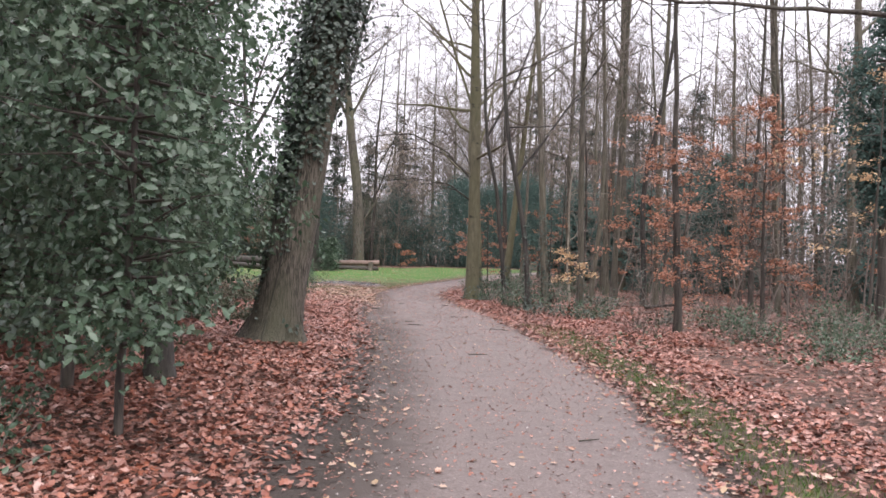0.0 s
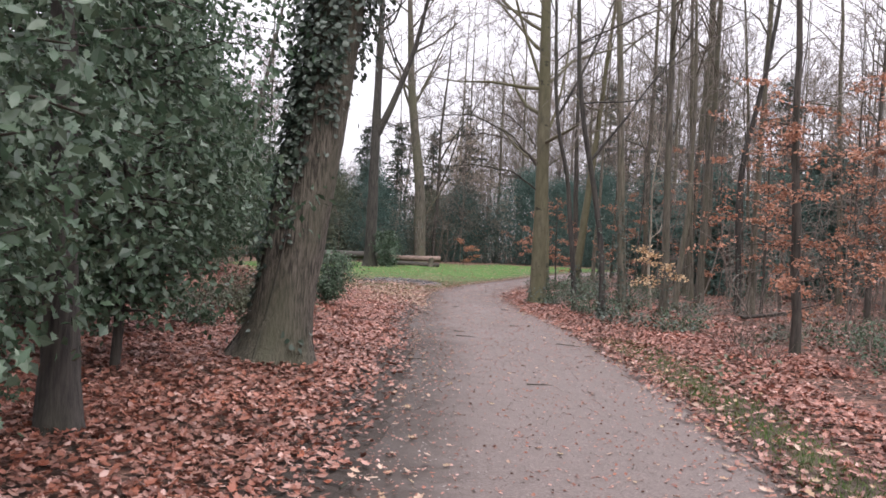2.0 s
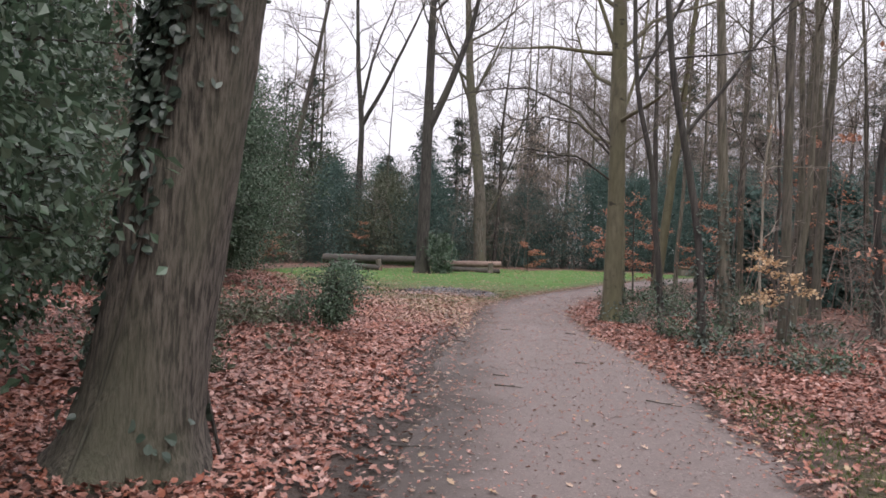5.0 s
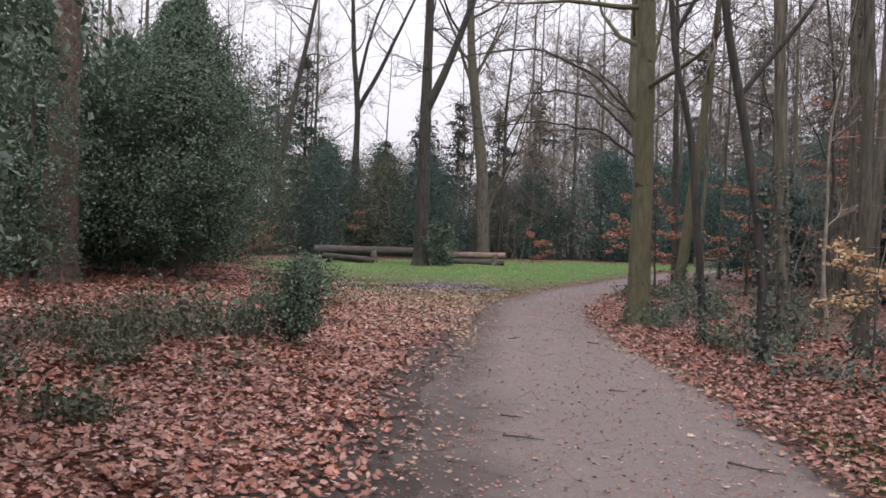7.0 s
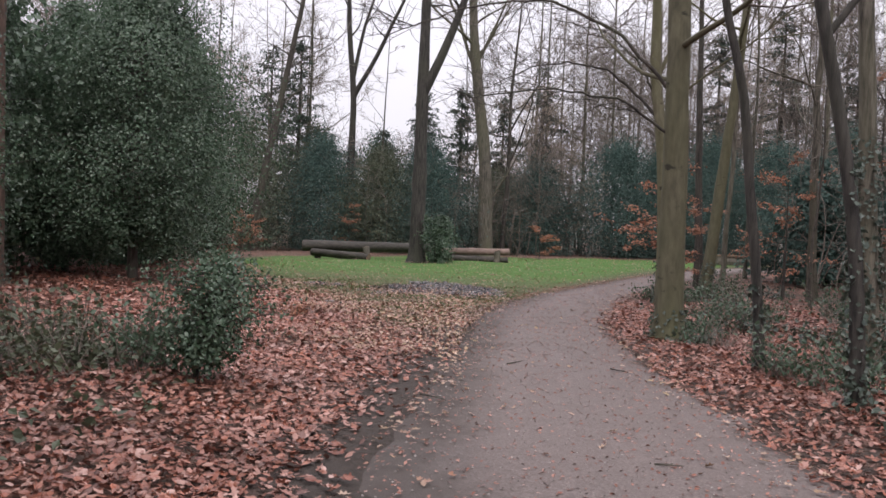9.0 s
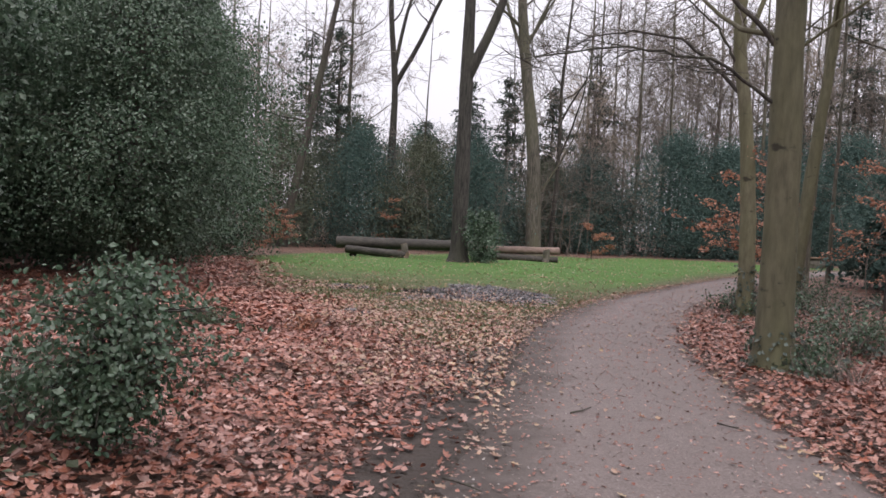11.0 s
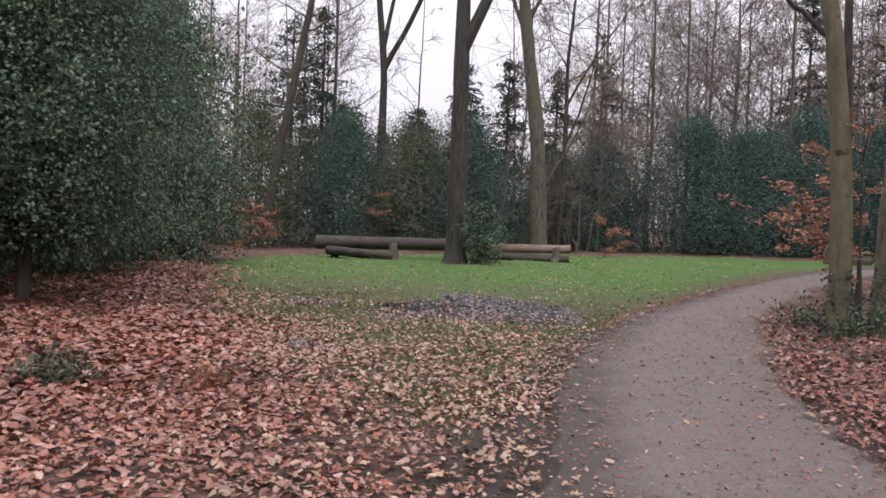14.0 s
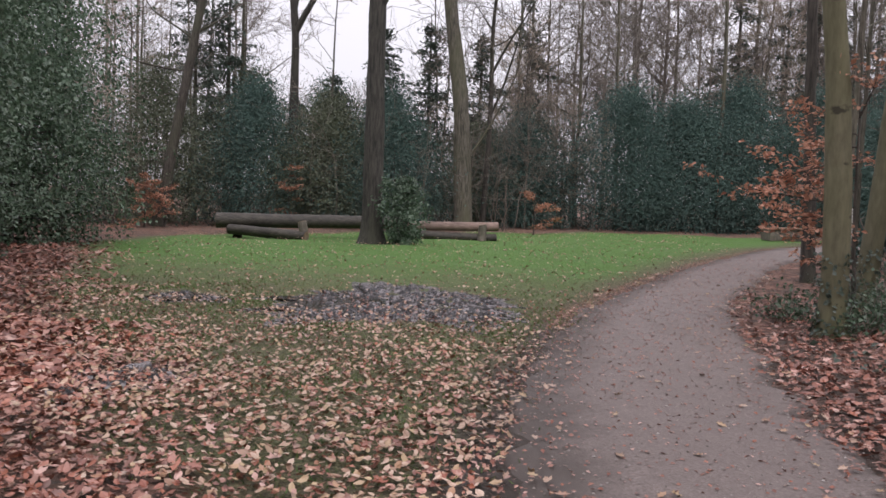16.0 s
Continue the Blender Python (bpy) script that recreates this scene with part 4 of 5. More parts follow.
# woods: a few kinds, repeated
def make_woods():
    kinds = []
    for k in range(9):
        tall = k % 3 != 2
        kinds.append(bare_tree(-60 - 6 * k, -30, 20 if tall else 11, (0.075 + 0.018 * (k % 4)) if tall else 0.04, ((k % 5 - 2) * 0.02, 0), 100 + k, 0.24, 18 if tall else 12, 3.8 if tall else 2.2,
                               (0.3, 1.4), 5, 5, 0.035 if tall else 0.06, 7, 0.5, (BARK_GREY, BARK_GREY, BARK_DARK)[k % 3], "tall bare woodland tree" if tall else "thin bare woodland tree", steps=18, thick=1.1))
    rng = np.random.default_rng(9)
    placed = []
    def put(x, y, gap, thin=0.4):
        if any((x - a) ** 2 + (y - b) ** 2 < gap * gap for a, b in placed):
            return
        if y > 56 and -0.36 < (x + 1.8) / (y - 22.5) < -0.15:
            return
        if (y < 23 and x < 8.5 + 0.1 * (23 - y)) or off_path([x], [y])[0] < 0.9 or in_lawn(np.array([x]), np.array([y]))[0] > -1.0:
            return
        placed.append((x, y))
        pick = rng.choice([2, 5, 8]) if rng.uniform() < thin else rng.choice([0, 1, 3, 4, 6, 7])
        m = pose(x, y, up(x, y) - 0.04, 0, 0, rng.uniform(0, 360)) @ Matrix.Scale(rng.uniform(0.8, 1.15), 4)
        copy_thing(kinds[pick], m)
    for _ in range(72):
        put(rng.uniform(6.5, 26), rng.uniform(14, 50), 1.5, 0.55)
    for _ in range(120):
        put(rng.uniform(-36, 36), rng.uniform(61, 84), 1.9, 0.3)
    for _ in range(14):
        put(rng.uniform(-32, -16), rng.uniform(20, 60), 2.6, 0.3)
    for _ in range(6):
        put(rng.uniform(3.2, 6), rng.uniform(26, 44), 1.8, 0.7)
    for _ in range(14):
        put(rng.uniform(10, 22) * rng.choice([-1, 1]), rng.uniform(-22, 8), 2.5, 0.3)
    for o in kinds:
        for c in (*o.children_recursive, o):
            bpy.data.objects.remove(c)


make_woods()

first_bushy = bare_tree(-3.6, 68, 10.5, 0.09, (0, 0), 140, 0.12, 44, 2.6, (0.1, 0.9), 7, 6, 0.02, 7, 0.5, TWIG, "dense brown twiggy tree behind the evergreens", group="twiggy trees", steps=16, twig_material=TWIG_PALE, thick=1.7)
second_bushy = bare_tree(1.6, 66.5, 11.5, 0.1, (0, 0), 141, 0.2, 46, 3.6, (0.3, 1.3), 7, 6, 0.04, 7, 0.5, TWIG, "dense brown twiggy tree behind the evergreens", group="twiggy trees", steps=16, thick=1.7)
for k, (tx, ty, ts) in enumerate([(-1.6, 62.5, 0.6), (-3.2, 61.0, 0.5), (-0.2, 61.2, 0.45), (-11.5, 66.5, 0.55), (-15.5, 66.5, 0.6), (-20, 70, 1.2), (-25, 66, 1.2), (5.5, 67.5, 1.0), (9.0, 68, 1.15), (12.5, 67, 1.2), (17, 67, 1.2), (22, 68, 1.3), (-8.5, 70, 0.65), (-1, 74, 1.3), (6, 75, 1.4), (13, 76, 1.4), (-29, 60, 1.2),
                                  (-24, 50, 1.0), (-27, 54, 1.1), (3.5, 71, 1.5), (10, 72, 1.5), (16, 71, 1.5), (-4, 66, 0.9), (20, 64, 1.2), (7.5, 66, 1.0), (-13, 70, 0.6), (-22, 62, 1.1), (0.5, 69, 1.1), (-19.5, 52.5, 0.8), (28, 64, 1.3), (14.5, 41, 0.8), (19, 40, 0.9), (24, 42, 1.0), (12.5, 33, 0.7), (17, 30.5, 0.8), (22, 33, 0.9)]):
    copy_thing((first_bushy, second_bushy)[k % 2], pose(tx, ty, up(tx, ty) - 0.04, 0, 0, 77 * k) @ Matrix.Scale(ts, 4))

# ---- young beeches with dry leaves ----
sapling(4.35, 16.1, 9.5, 0.075, (-0.04, 0), 61, 28, 1.25, 24, 0.062, ORANGE, "young beech holding rust-orange dry leaves", 0.06, "beech_sapling", top=0.4)
sapling(6.9, 18.8, 5.0, 0.05, (-0.02, 0), 62, 26, 1.1, 28, 0.064, ORANGE, "young beech with a full rust-orange crown", 0.18, "beech_sapling")
sapling(8.4, 17.2, 5.5, 0.04, (0.02, 0), 63, 9, 1.9, 18, 0.07, YELLOW, "sparse sapling with pale yellow leaves", 0.2, "beech_sapling")
sapling(3.3, 21.2, 1.55, 0.016, (0.02, 0), 64, 7, 0.9, 12, 0.075, YELLOW, "small sapling with pale yellow leaves", 0.45, "beech_sapling")
sapling(1.75, 33.5, 3.6, 0.03, (-0.03, 0), 65, 9, 1.5, 26, 0.07, ORANGE, "young beech with flat layers of orange leaves by the bend", 0.3, "beech_sapling", keep=3.2, top=0.72)
sapling(2.6, 37.4, 2.6, 0.03, (0.0, 0), 66, 10, 1.3, 18, 0.075, ORANGE, "slim beech sapling with orange leaves", 0.2, "beech_sapling")
sapling(4.3, 35.2, 3.2, 0.04, (0.0, 0), 68, 12, 1.5, 18, 0.075, ORANGE, "slim beech sapling with orange leaves", 0.2, "beech_sapling")
sapling(-17.0, 53.5, 1.8, 0.03, (0, 0), 67, 18, 1.3, 24, 0.1, ORANGE, "small orange-leaved beech at the wood's edge", 0.1, "beech_sapling")
sapling(-12.6, 57.0, 2.6, 0.03, (0, 0), 69, 10, 1.2, 20, 0.09, ORANGE, "small orange-leaved beech at the wood's edge", 0.1, "beech_sapling")
sapling(-2.6, 54.2, 1.5, 0.02, (0, 0), 70, 8, 0.8, 20, 0.09, ORANGE, "low orange-leaved beech behind the logs", 0.1, "beech_sapling")
for k, (sx, sy, sh) in enumerate([(6.2, 24.5, 5), (9.8, 25.5, 6), (11.5, 21.5, 5), (6.0, 32.0, 5), (10.5, 31.0, 6)]):
    sapling(sx, sy, sh, 0.04, (0, 0), 71 + k, 13, 1.6, 16, 0.085, ORANGE, "young woodland beech with rusty leaves", 0.12, "beech_sapling")

# ---- hollies ----
evergreen(-2.28, 6.3, 5.6, 1.45, 81, 310, 22, 0.08, low=0.12, shape=LEAF_SPINY, r=0.035, label="glossy holly with spiny leaves overhanging the path", clear=-0.8, tip=0.3)
evergreen(-3.3, 7.8, 6.4, 1.9, 82, 470, 24, 0.088, low=0.1, r=0.06, label="tall glossy holly close to the path", clear=-1.2, top=0.65)
evergreen(-4.0, 4.6, 7.0, 1.9, 83, 560, 24, 0.085, low=0.1, r=0.06, label="bushy dark holly beside the path", top=0.65)
evergreen(-3.4, 10.8, 5.4, 1.5, 95, 520, 24, 0.082, low=0.11, r=0.05, label="slim dark holly beside the ivy-clad oak", top=0.7)
evergreen(-5.4, 10.6, 7.4, 2.3, 84, 800, 24, 0.095, low=0.1, r=0.08, top=0.6)
evergreen(-5.2, 14.4, 6.8, 2.2, 85, 800, 24, 0.09, low=0.08, r=0.06, top=0.6)
evergreen(-7.6, 12.4, 7.5, 2.8, 86, 700, 24, 0.13, low=0.04, r=0.08, top=0.7)
evergreen(-8.4, 17.6, 7.0, 2.8, 87, 800, 24, 0.13, low=0.04, r=0.09, top=0.7)
evergreen(-10.2, 31.2, 7.7, 2.9, 88, 2400, 36, 0.068, low=0.12, r=0.12, label="large dense holly on the lawn's edge", top=0.42)
evergreen(-12.6, 32.4, 6.8, 2.5, 99, 1300, 30, 0.08, low=0.06, r=0.09, label="dark holly behind the large one", top=0.4)
evergreen(9.2, 18.4, 7.6, 1.2, 93, 420, 24, 0.1, HOLLY_FAR, 0.35, r=0.1, label="ivy-grown slender tree in the wood", top=0.6)
evergreen(-10.9, 26.0, 6.5, 1.5, 98, 420, 26, 0.07, low=0.1, r=0.06, label="holly screening the stout red-brown trunk", top=0.5)
evergreen(-14.2, 30.0, 8.6, 3.6, 89, 900, 26, 0.16, low=0.05, r=0.14, top=0.5)
evergreen(-13.3, 36.4, 8.8, 3.2, 90, 2200, 34, 0.078, low=0.03, r=0.14, label="large dense holly on the lawn's edge", top=0.45)
evergreen(-14.9, 42.2, 9.0, 3.0, 91, 1700, 32, 0.095, low=0.01, r=0.12, label="dark holly at the lawn's corner", top=0.45, skirt=0.8)
evergreen(-18.5, 42.0, 8.5, 3.6, 96, 900, 26, 0.18, low=0.02, r=0.14, top=0.5)
evergreen(-20.5, 47.0, 8, 3.6, 94, 900, 26, 0.18, low=0.02, r=0.14, top=0.5)
evergreen(-17.5, 35.5, 8.5, 3.8, 97, 800, 26, 0.18, low=0.02, r=0.14, top=0.5)
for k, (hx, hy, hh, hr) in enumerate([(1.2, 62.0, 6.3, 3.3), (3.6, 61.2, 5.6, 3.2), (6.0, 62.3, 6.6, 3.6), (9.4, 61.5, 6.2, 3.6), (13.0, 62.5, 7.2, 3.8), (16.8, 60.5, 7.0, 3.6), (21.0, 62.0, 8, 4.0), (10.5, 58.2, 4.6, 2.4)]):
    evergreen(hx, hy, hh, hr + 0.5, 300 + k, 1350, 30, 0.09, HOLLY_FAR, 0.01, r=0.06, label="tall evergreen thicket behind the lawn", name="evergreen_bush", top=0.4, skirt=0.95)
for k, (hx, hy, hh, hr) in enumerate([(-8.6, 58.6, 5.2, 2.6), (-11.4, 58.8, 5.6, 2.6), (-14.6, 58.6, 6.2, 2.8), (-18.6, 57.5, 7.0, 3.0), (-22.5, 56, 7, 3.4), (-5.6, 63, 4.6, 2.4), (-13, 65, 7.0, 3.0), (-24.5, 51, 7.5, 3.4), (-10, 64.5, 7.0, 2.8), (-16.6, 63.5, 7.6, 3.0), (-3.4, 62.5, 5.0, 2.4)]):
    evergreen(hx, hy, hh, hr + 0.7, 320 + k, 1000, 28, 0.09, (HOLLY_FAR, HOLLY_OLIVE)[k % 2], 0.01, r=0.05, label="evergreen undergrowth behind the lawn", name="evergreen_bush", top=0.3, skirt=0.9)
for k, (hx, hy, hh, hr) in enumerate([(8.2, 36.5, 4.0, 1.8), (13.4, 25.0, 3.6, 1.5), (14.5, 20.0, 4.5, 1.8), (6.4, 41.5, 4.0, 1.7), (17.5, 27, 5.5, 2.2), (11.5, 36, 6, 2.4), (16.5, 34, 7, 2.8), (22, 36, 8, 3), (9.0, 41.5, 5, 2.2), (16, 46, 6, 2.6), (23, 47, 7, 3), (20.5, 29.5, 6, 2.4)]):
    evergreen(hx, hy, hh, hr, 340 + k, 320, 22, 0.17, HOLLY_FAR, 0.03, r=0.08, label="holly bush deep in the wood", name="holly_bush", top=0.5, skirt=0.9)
evergreen(-5.85, 45.6, 1.9, 0.68, 360, 260, 24, 0.075, low=0.02, stems=4, r=0.02, label="small holly at the foot of the lawn tree", name="holly_bush", category="shrub")
evergreen(-3.42, 20.0, 1.12, 0.56, 361, 260, 22, 0.038, low=0.22, lean=(0.12, 0.0), shape=LEAF_FINE, stems=7, r=0.012, label="small dark holly bush in fallen leaves", name="holly_bush", category="shrub", top=0.8, tip=0.3, skirt=0.4)
for k, (cx, cy, ch, cr) in enumerate([(-10.3, 64.5, 9.6, 2.6), (-8.3, 65.8, 10.4, 2.8), (-12.6, 63.6, 7.2, 2.2), (-5.8, 66.5, 10, 2.8), (-17.6, 63, 12.5, 3.4), (-20.5, 66, 13, 3.6), (-3.6, 69, 12, 3.2), (7.0, 69, 14, 3.6), (10.5, 68, 15, 3.8), (15, 69, 15, 4.0), (19, 66, 14, 4.0), (-16.0, 69, 6.5, 2.4)]):
    conifer(cx, cy, ch, cr, 380 + k)

# ---- undergrowth ----
for k, (sx, sy, sh, sr, kind) in enumerate([
        (-3.95, 20.3, 0.85, 0.5, 0), (-4.3, 19.7, 0.55, 0.6, 1), (-4.9, 20.4, 0.7, 0.7, 1), (-5.6, 20.2, 0.65, 0.8, 1), (-5.0, 19.3, 0.5, 0.6, 1), (-6.2, 19.6, 0.55, 0.8, 1), (-4.6, 18.3, 0.35, 0.45, 1), (-5.3, 17.2, 0.35, 0.5, 1), (-5.8, 18.6, 0.4, 0.5, 2), (-4.6, 21.2, 0.6, 0.6, 2), (1.35, 26.2, 0.4, 0.4, 0), (1.1, 27.6, 0.35, 0.4, 0), (2.6, 28.8, 0.6, 0.7, 0), (1.2, 34.2, 0.45, 0.5, 0), (3.2, 36.2, 0.7, 0.8, 0), (4.6, 31.0, 0.7, 0.8, 0), (7.2, 16.0, 0.6, 0.8, 0), (5.6, 12.6, 0.4, 0.6, 0), (9.4, 15.8, 0.7, 0.9, 0), (5.8, 17.4, 0.5, 0.7, 0), (-5.4, 20.0, 0.6, 0.8, 2), (-3.6, 16.0, 0.3, 0.4, 1), (-2.5, 12.3, 0.25, 0.35, 0),
        (-6.0, 26.2, 0.3, 0.35, 1), (-5.8, 24.6, 0.35, 0.3, 2), (-4.75, 26.4, 0.28, 0.12, 3),
        (1.9, 23.2, 0.55, 0.6, 0), (2.3, 22.4, 0.5, 0.6, 0), (2.9, 23.6, 0.6, 0.6, 0), (1.5, 25.6, 0.45, 0.5, 2), (2.6, 20.6, 0.4, 0.6, 2), (3.4, 19.6, 0.4, 0.7, 0),
        (1.5, 27.3, 0.4, 0.5, 0), (2.2, 27.6, 0.6, 0.7, 0), (2.2, 30.0, 0.6, 0.8, 0), (1.5, 32.9, 0.5, 0.6, 0), (1.95, 33.2, 0.6, 0.6, 0), (2.6, 34.8, 0.6, 0.7, 0), (3.1, 34.0, 0.6, 0.7, 2),
        (5.2, 14.8, 0.5, 0.8, 0), (6.4, 14.0, 0.6, 0.9, 0), (7.4, 14.8, 0.7, 1.0, 0), (8.6, 14.2, 0.7, 1.0, 2), (6.0, 16.4, 0.6, 0.8, 2), (4.0, 17.6, 0.5, 0.7, 2), (5.0, 18.4, 0.6, 0.8, 2),
        (3.6, 15.4, 0.35, 0.5, 2), (6.8, 20.2, 0.7, 1.0, 2), (8.6, 19.0, 0.8, 1.0, 0), (10.2, 17.6, 0.8, 1.2, 0), (4.2, 22.2, 0.6, 0.8, 2), (5.6, 23.2, 0.7, 0.9, 2), (3.6, 26.0, 0.6, 0.9, 2), (4.6, 29.4, 0.7, 1.0, 0),
        (6.6, 26.4, 0.7, 1.0, 2), (9.4, 24.0, 0.8, 1.2, 2), (12.0, 19.5, 0.9, 1.3, 0), (11.2, 15.2, 0.8, 1.2, 0), (7.8, 31.0, 0.8, 1.2, 0), (-6.3, 14.5, 0.5, 0.7, 0), (-4.4, 15.8, 0.45, 0.5, 0), (-3.9, 9.3, 0.35, 0.4, 0), (-3.4, 6.6, 0.4, 0.45, 0), (-2.9, 5.3, 0.45, 0.5, 0), (-3.6, 5.6, 0.5, 0.6, 0)]):
    mat = (HOLLY, HOLLY_OLIVE, TWIG, ORANGE)[kind]
    per = (13 if sx > 0 else 18, 18, 0, 12)[kind]
    lab = ("low holly seedlings in the undergrowth", "low olive-green bramble among leaves", "tangle of low bare stems", "little dead rust-brown seedling")[kind]
    shrub(sx, sy, sh, sr, 400 + k, int(18 + 34 * sr), per, 0.06 if sy > 15 else 0.05, mat, lab)


def make_ground_cover():
    """Low ivy and holly shoots on the floor of the wood, in drifts."""
    rng = np.random.default_rng(78)
    for x0, x1, y0, y1, per, mat, label in ((0.4, 5, 18, 40, 330, IVY, "low dark ivy spreading over the wood's floor"), (2.5, 11, 9, 26, 120, HOLLY_OLIVE, "sparse green shoots among fallen leaves"), (-7.5, -3.2, 16, 23, 130, HOLLY_OLIVE, "sparse olive shoots among fallen leaves")):
        x, y = strew(rng, x0, x1, y0, y1, per, lambda x, y: 0.5 * smooth01(0.35, 1.1, off_path(x, y)) * smooth01(0.62, 0.85, clumpy(0.8 * x + 2, 0.7 * y)))
        n = len(x)
        p = np.stack([x, y, height(x, y) + 0.03 + 0.22 * rng.uniform(0, 1, n) ** 2], axis=1)
        nrm = rng.normal(size=(n, 3)) * 0.6 + np.array([0, 0, 0.9])
        tagged(piece("ground_cover", *leaves(p, rng.uniform(0.05, 0.1, n), nrm, rng, LEAF_ROUGH, 1.1), mat), label, "undergrowth", kind="stuff")


def make_fallen_branch(x, y):
    """A forked dead branch lying in the leaves."""
    rng = np.random.default_rng(79)
    root = new("fallen_branch")
    root.location = (x, y, up(x, y) + 0.06)
    tagged(root, "forked dead branch lying in fallen leaves", "branch")
    line = wander(rng, (0, 0, 0), (1.0, 0.55, 0.06), 1.9, 9, 0.05)
    piece("stem", *tube(line, np.linspace(0.045, 0.02, 10), 7), BARK_DARK, root, smooth=True)
    piece("side_branch", *tube(wander(rng, line[3], (1.0, -0.1, 0.2), 1.1, 6, 0.06), np.linspace(0.03, 0.01, 7), 6), BARK_DARK, root, smooth=True)


def make_thicket():
    """Bare understorey stems and twigs, far among the trees."""
    rng = np.random.default_rng(77)
    for name, spots, hi in (("thicket", [(rng.uniform(-26, -3.5), rng.uniform(57, 66)) for _ in range(220)], (1.5, 5.5)),
                            ("thicket", [(rng.uniform(5, 24), rng.uniform(16, 48)) for _ in range(420)], (1.2, 5.0)),
                            ("thicket", [(rng.uniform(-7, 24), rng.uniform(64, 80)) for _ in range(330)], (4, 9.5))):
        bits = []
        for x, y in spots:
            if off_path([x], [y])[0] < 0.7 or in_lawn(np.array([x]), np.array([y]))[0] > -0.6:
                continue
            h = rng.uniform(*hi)
            line = wander(rng, (x, y, up(x, y)), (rng.normal() * 0.25, rng.normal() * 0.2, 1), h, 6, 0.12, 0.1)
            bits.append(tube(line, np.linspace(0.006 + h * 0.004, 0.005, 7), 4))
            for _ in range(9):
                j = rng.integers(2, 7)
                l2 = wander(rng, line[j], (rng.normal(), rng.normal(), 0.5), h * rng.uniform(0.15, 0.4), 3, 0.2)
                bits.append(tube(l2, np.linspace(0.009, 0.004, 4), 3))
                for _ in range(2):
                    l3 = wander(rng, l2[rng.integers(1, 4)], (rng.normal(), rng.normal(), 0.3), h * rng.uniform(0.08, 0.2), 1, 0.2)
                    bits.append(tube(l3, np.array([0.006, 0.004]), 3))
        tagged(piece(name, *joined(bits), TWIG), "dense brown tangle of bare understorey stems", "undergrowth", kind="stuff")


make_thicket()
make_fallen_branch(5.25, 22.6)


# ---- logs, post, stump ----
def log_part(name, a, b, ra, rb, material, parent, seed, end=True):
    """A felled trunk, slightly crooked, with sawn ends."""
    rng = np.random.default_rng(seed)
    a, b = np.array(a, dtype=float), np.array(b, dtype=float)
    t = np.linspace(0, 1, 15)
    pts = a + (b - a) * t[:, None] + np.cumsum(rng.normal(size=(15, 3)) * 0.006, axis=0)
    ang = np.linspace(0, 6.2832, 16, endpoint=False)
    rad = (ra + (rb - ra) * t)[:, None] * (1 + 0.04 * np.sin(3 * ang + seed)[None, :] + 0.02 * rng.normal(size=(15, 16)))
    ob = piece(name, *tube(pts, rad, 16), material, parent, smooth=True)
    if end:
        for p, q, r in ((pts[0], pts[1], ra), (pts[-1], pts[-2], rb)):
            d = unit(p - q)
            ring, _ = tube(np.array([p + d * 0.004, p + d * 0.012]), np.array([r * 0.97, r * 0.9]), 16)
            v = np.vstack([ring, p + d * 0.01])
            f = [[k, (k + 1) % 16, 16 + (k + 1) % 16] for k in range(16)] + [[k, 16 + (k + 1) % 16, 16 + k] for k in range(16)] + [[16 + k, 16 + (k + 1) % 16, 32] for k in range(16)]
            piece("sawn_end", v, np.array(f), END_GRAIN, ob, "sawn end grain")
    return ob


def make_barrier(parts, label, place):
    root = new("log_barrier")
    root.location = place
    tagged(root, label, "log barrier", "log barriers on the lawn")
    for name, a, b, ra, rb, mat, seed in parts:
        o = np.array(place)
        log_part(name, np.array(a) - o, np.array(b) - o, ra, rb, mat, root, seed)
    return root


zl, zm, zr = up(-11.5, 47.4), up(-9, 47.2), up(-4, 49.3)
make_barrier([("top_log", (-11.8, 47.5, zl + 0.47), (-6.7, 48.4, zm + 0.55), 0.225, 0.185, LOG_DARK, 1),
              ("lower_log", (-11.35, 47.35, zl + 0.24), (-8.8, 46.75, zm + 0.1), 0.15, 0.15, LOG_DARK, 2),
              ("support", (-10.15, 47.35, zl), (-10.15, 47.4, zl + 0.3), 0.07, 0.07, LOG_DARK, 3),
              ("support", (-11.15, 47.5, zl), (-11.15, 47.5, zl + 0.28), 0.14, 0.14, LOG_DARK, 4),
              ("upright_post", (-8.93, 46.85, zm - 0.05), (-8.95, 46.85, zm + 0.56), 0.135, 0.13, STUMP_WOOD, 5)],
             "dark weathered log resting on short posts", (-11.75, 47.5, zl))
make_barrier([("top_log", (-6.9, 48.75, zr + 0.36), (-3.55, 49.3, zr + 0.4), 0.14, 0.135, LOG_RED, 6),
              ("lower_log", (-6.8, 48.7, zr + 0.1), (-3.55, 49.2, zr + 0.12), 0.13, 0.125, LOG_DARK, 7),
              ("upright_post", (-4.0, 49.0, zr - 0.05), (-4.0, 49.0, zr + 0.48), 0.13, 0.12, STUMP_WOOD, 8)],
             "two stacked reddish peeled logs held by a post", (-6.9, 48.7, zr))


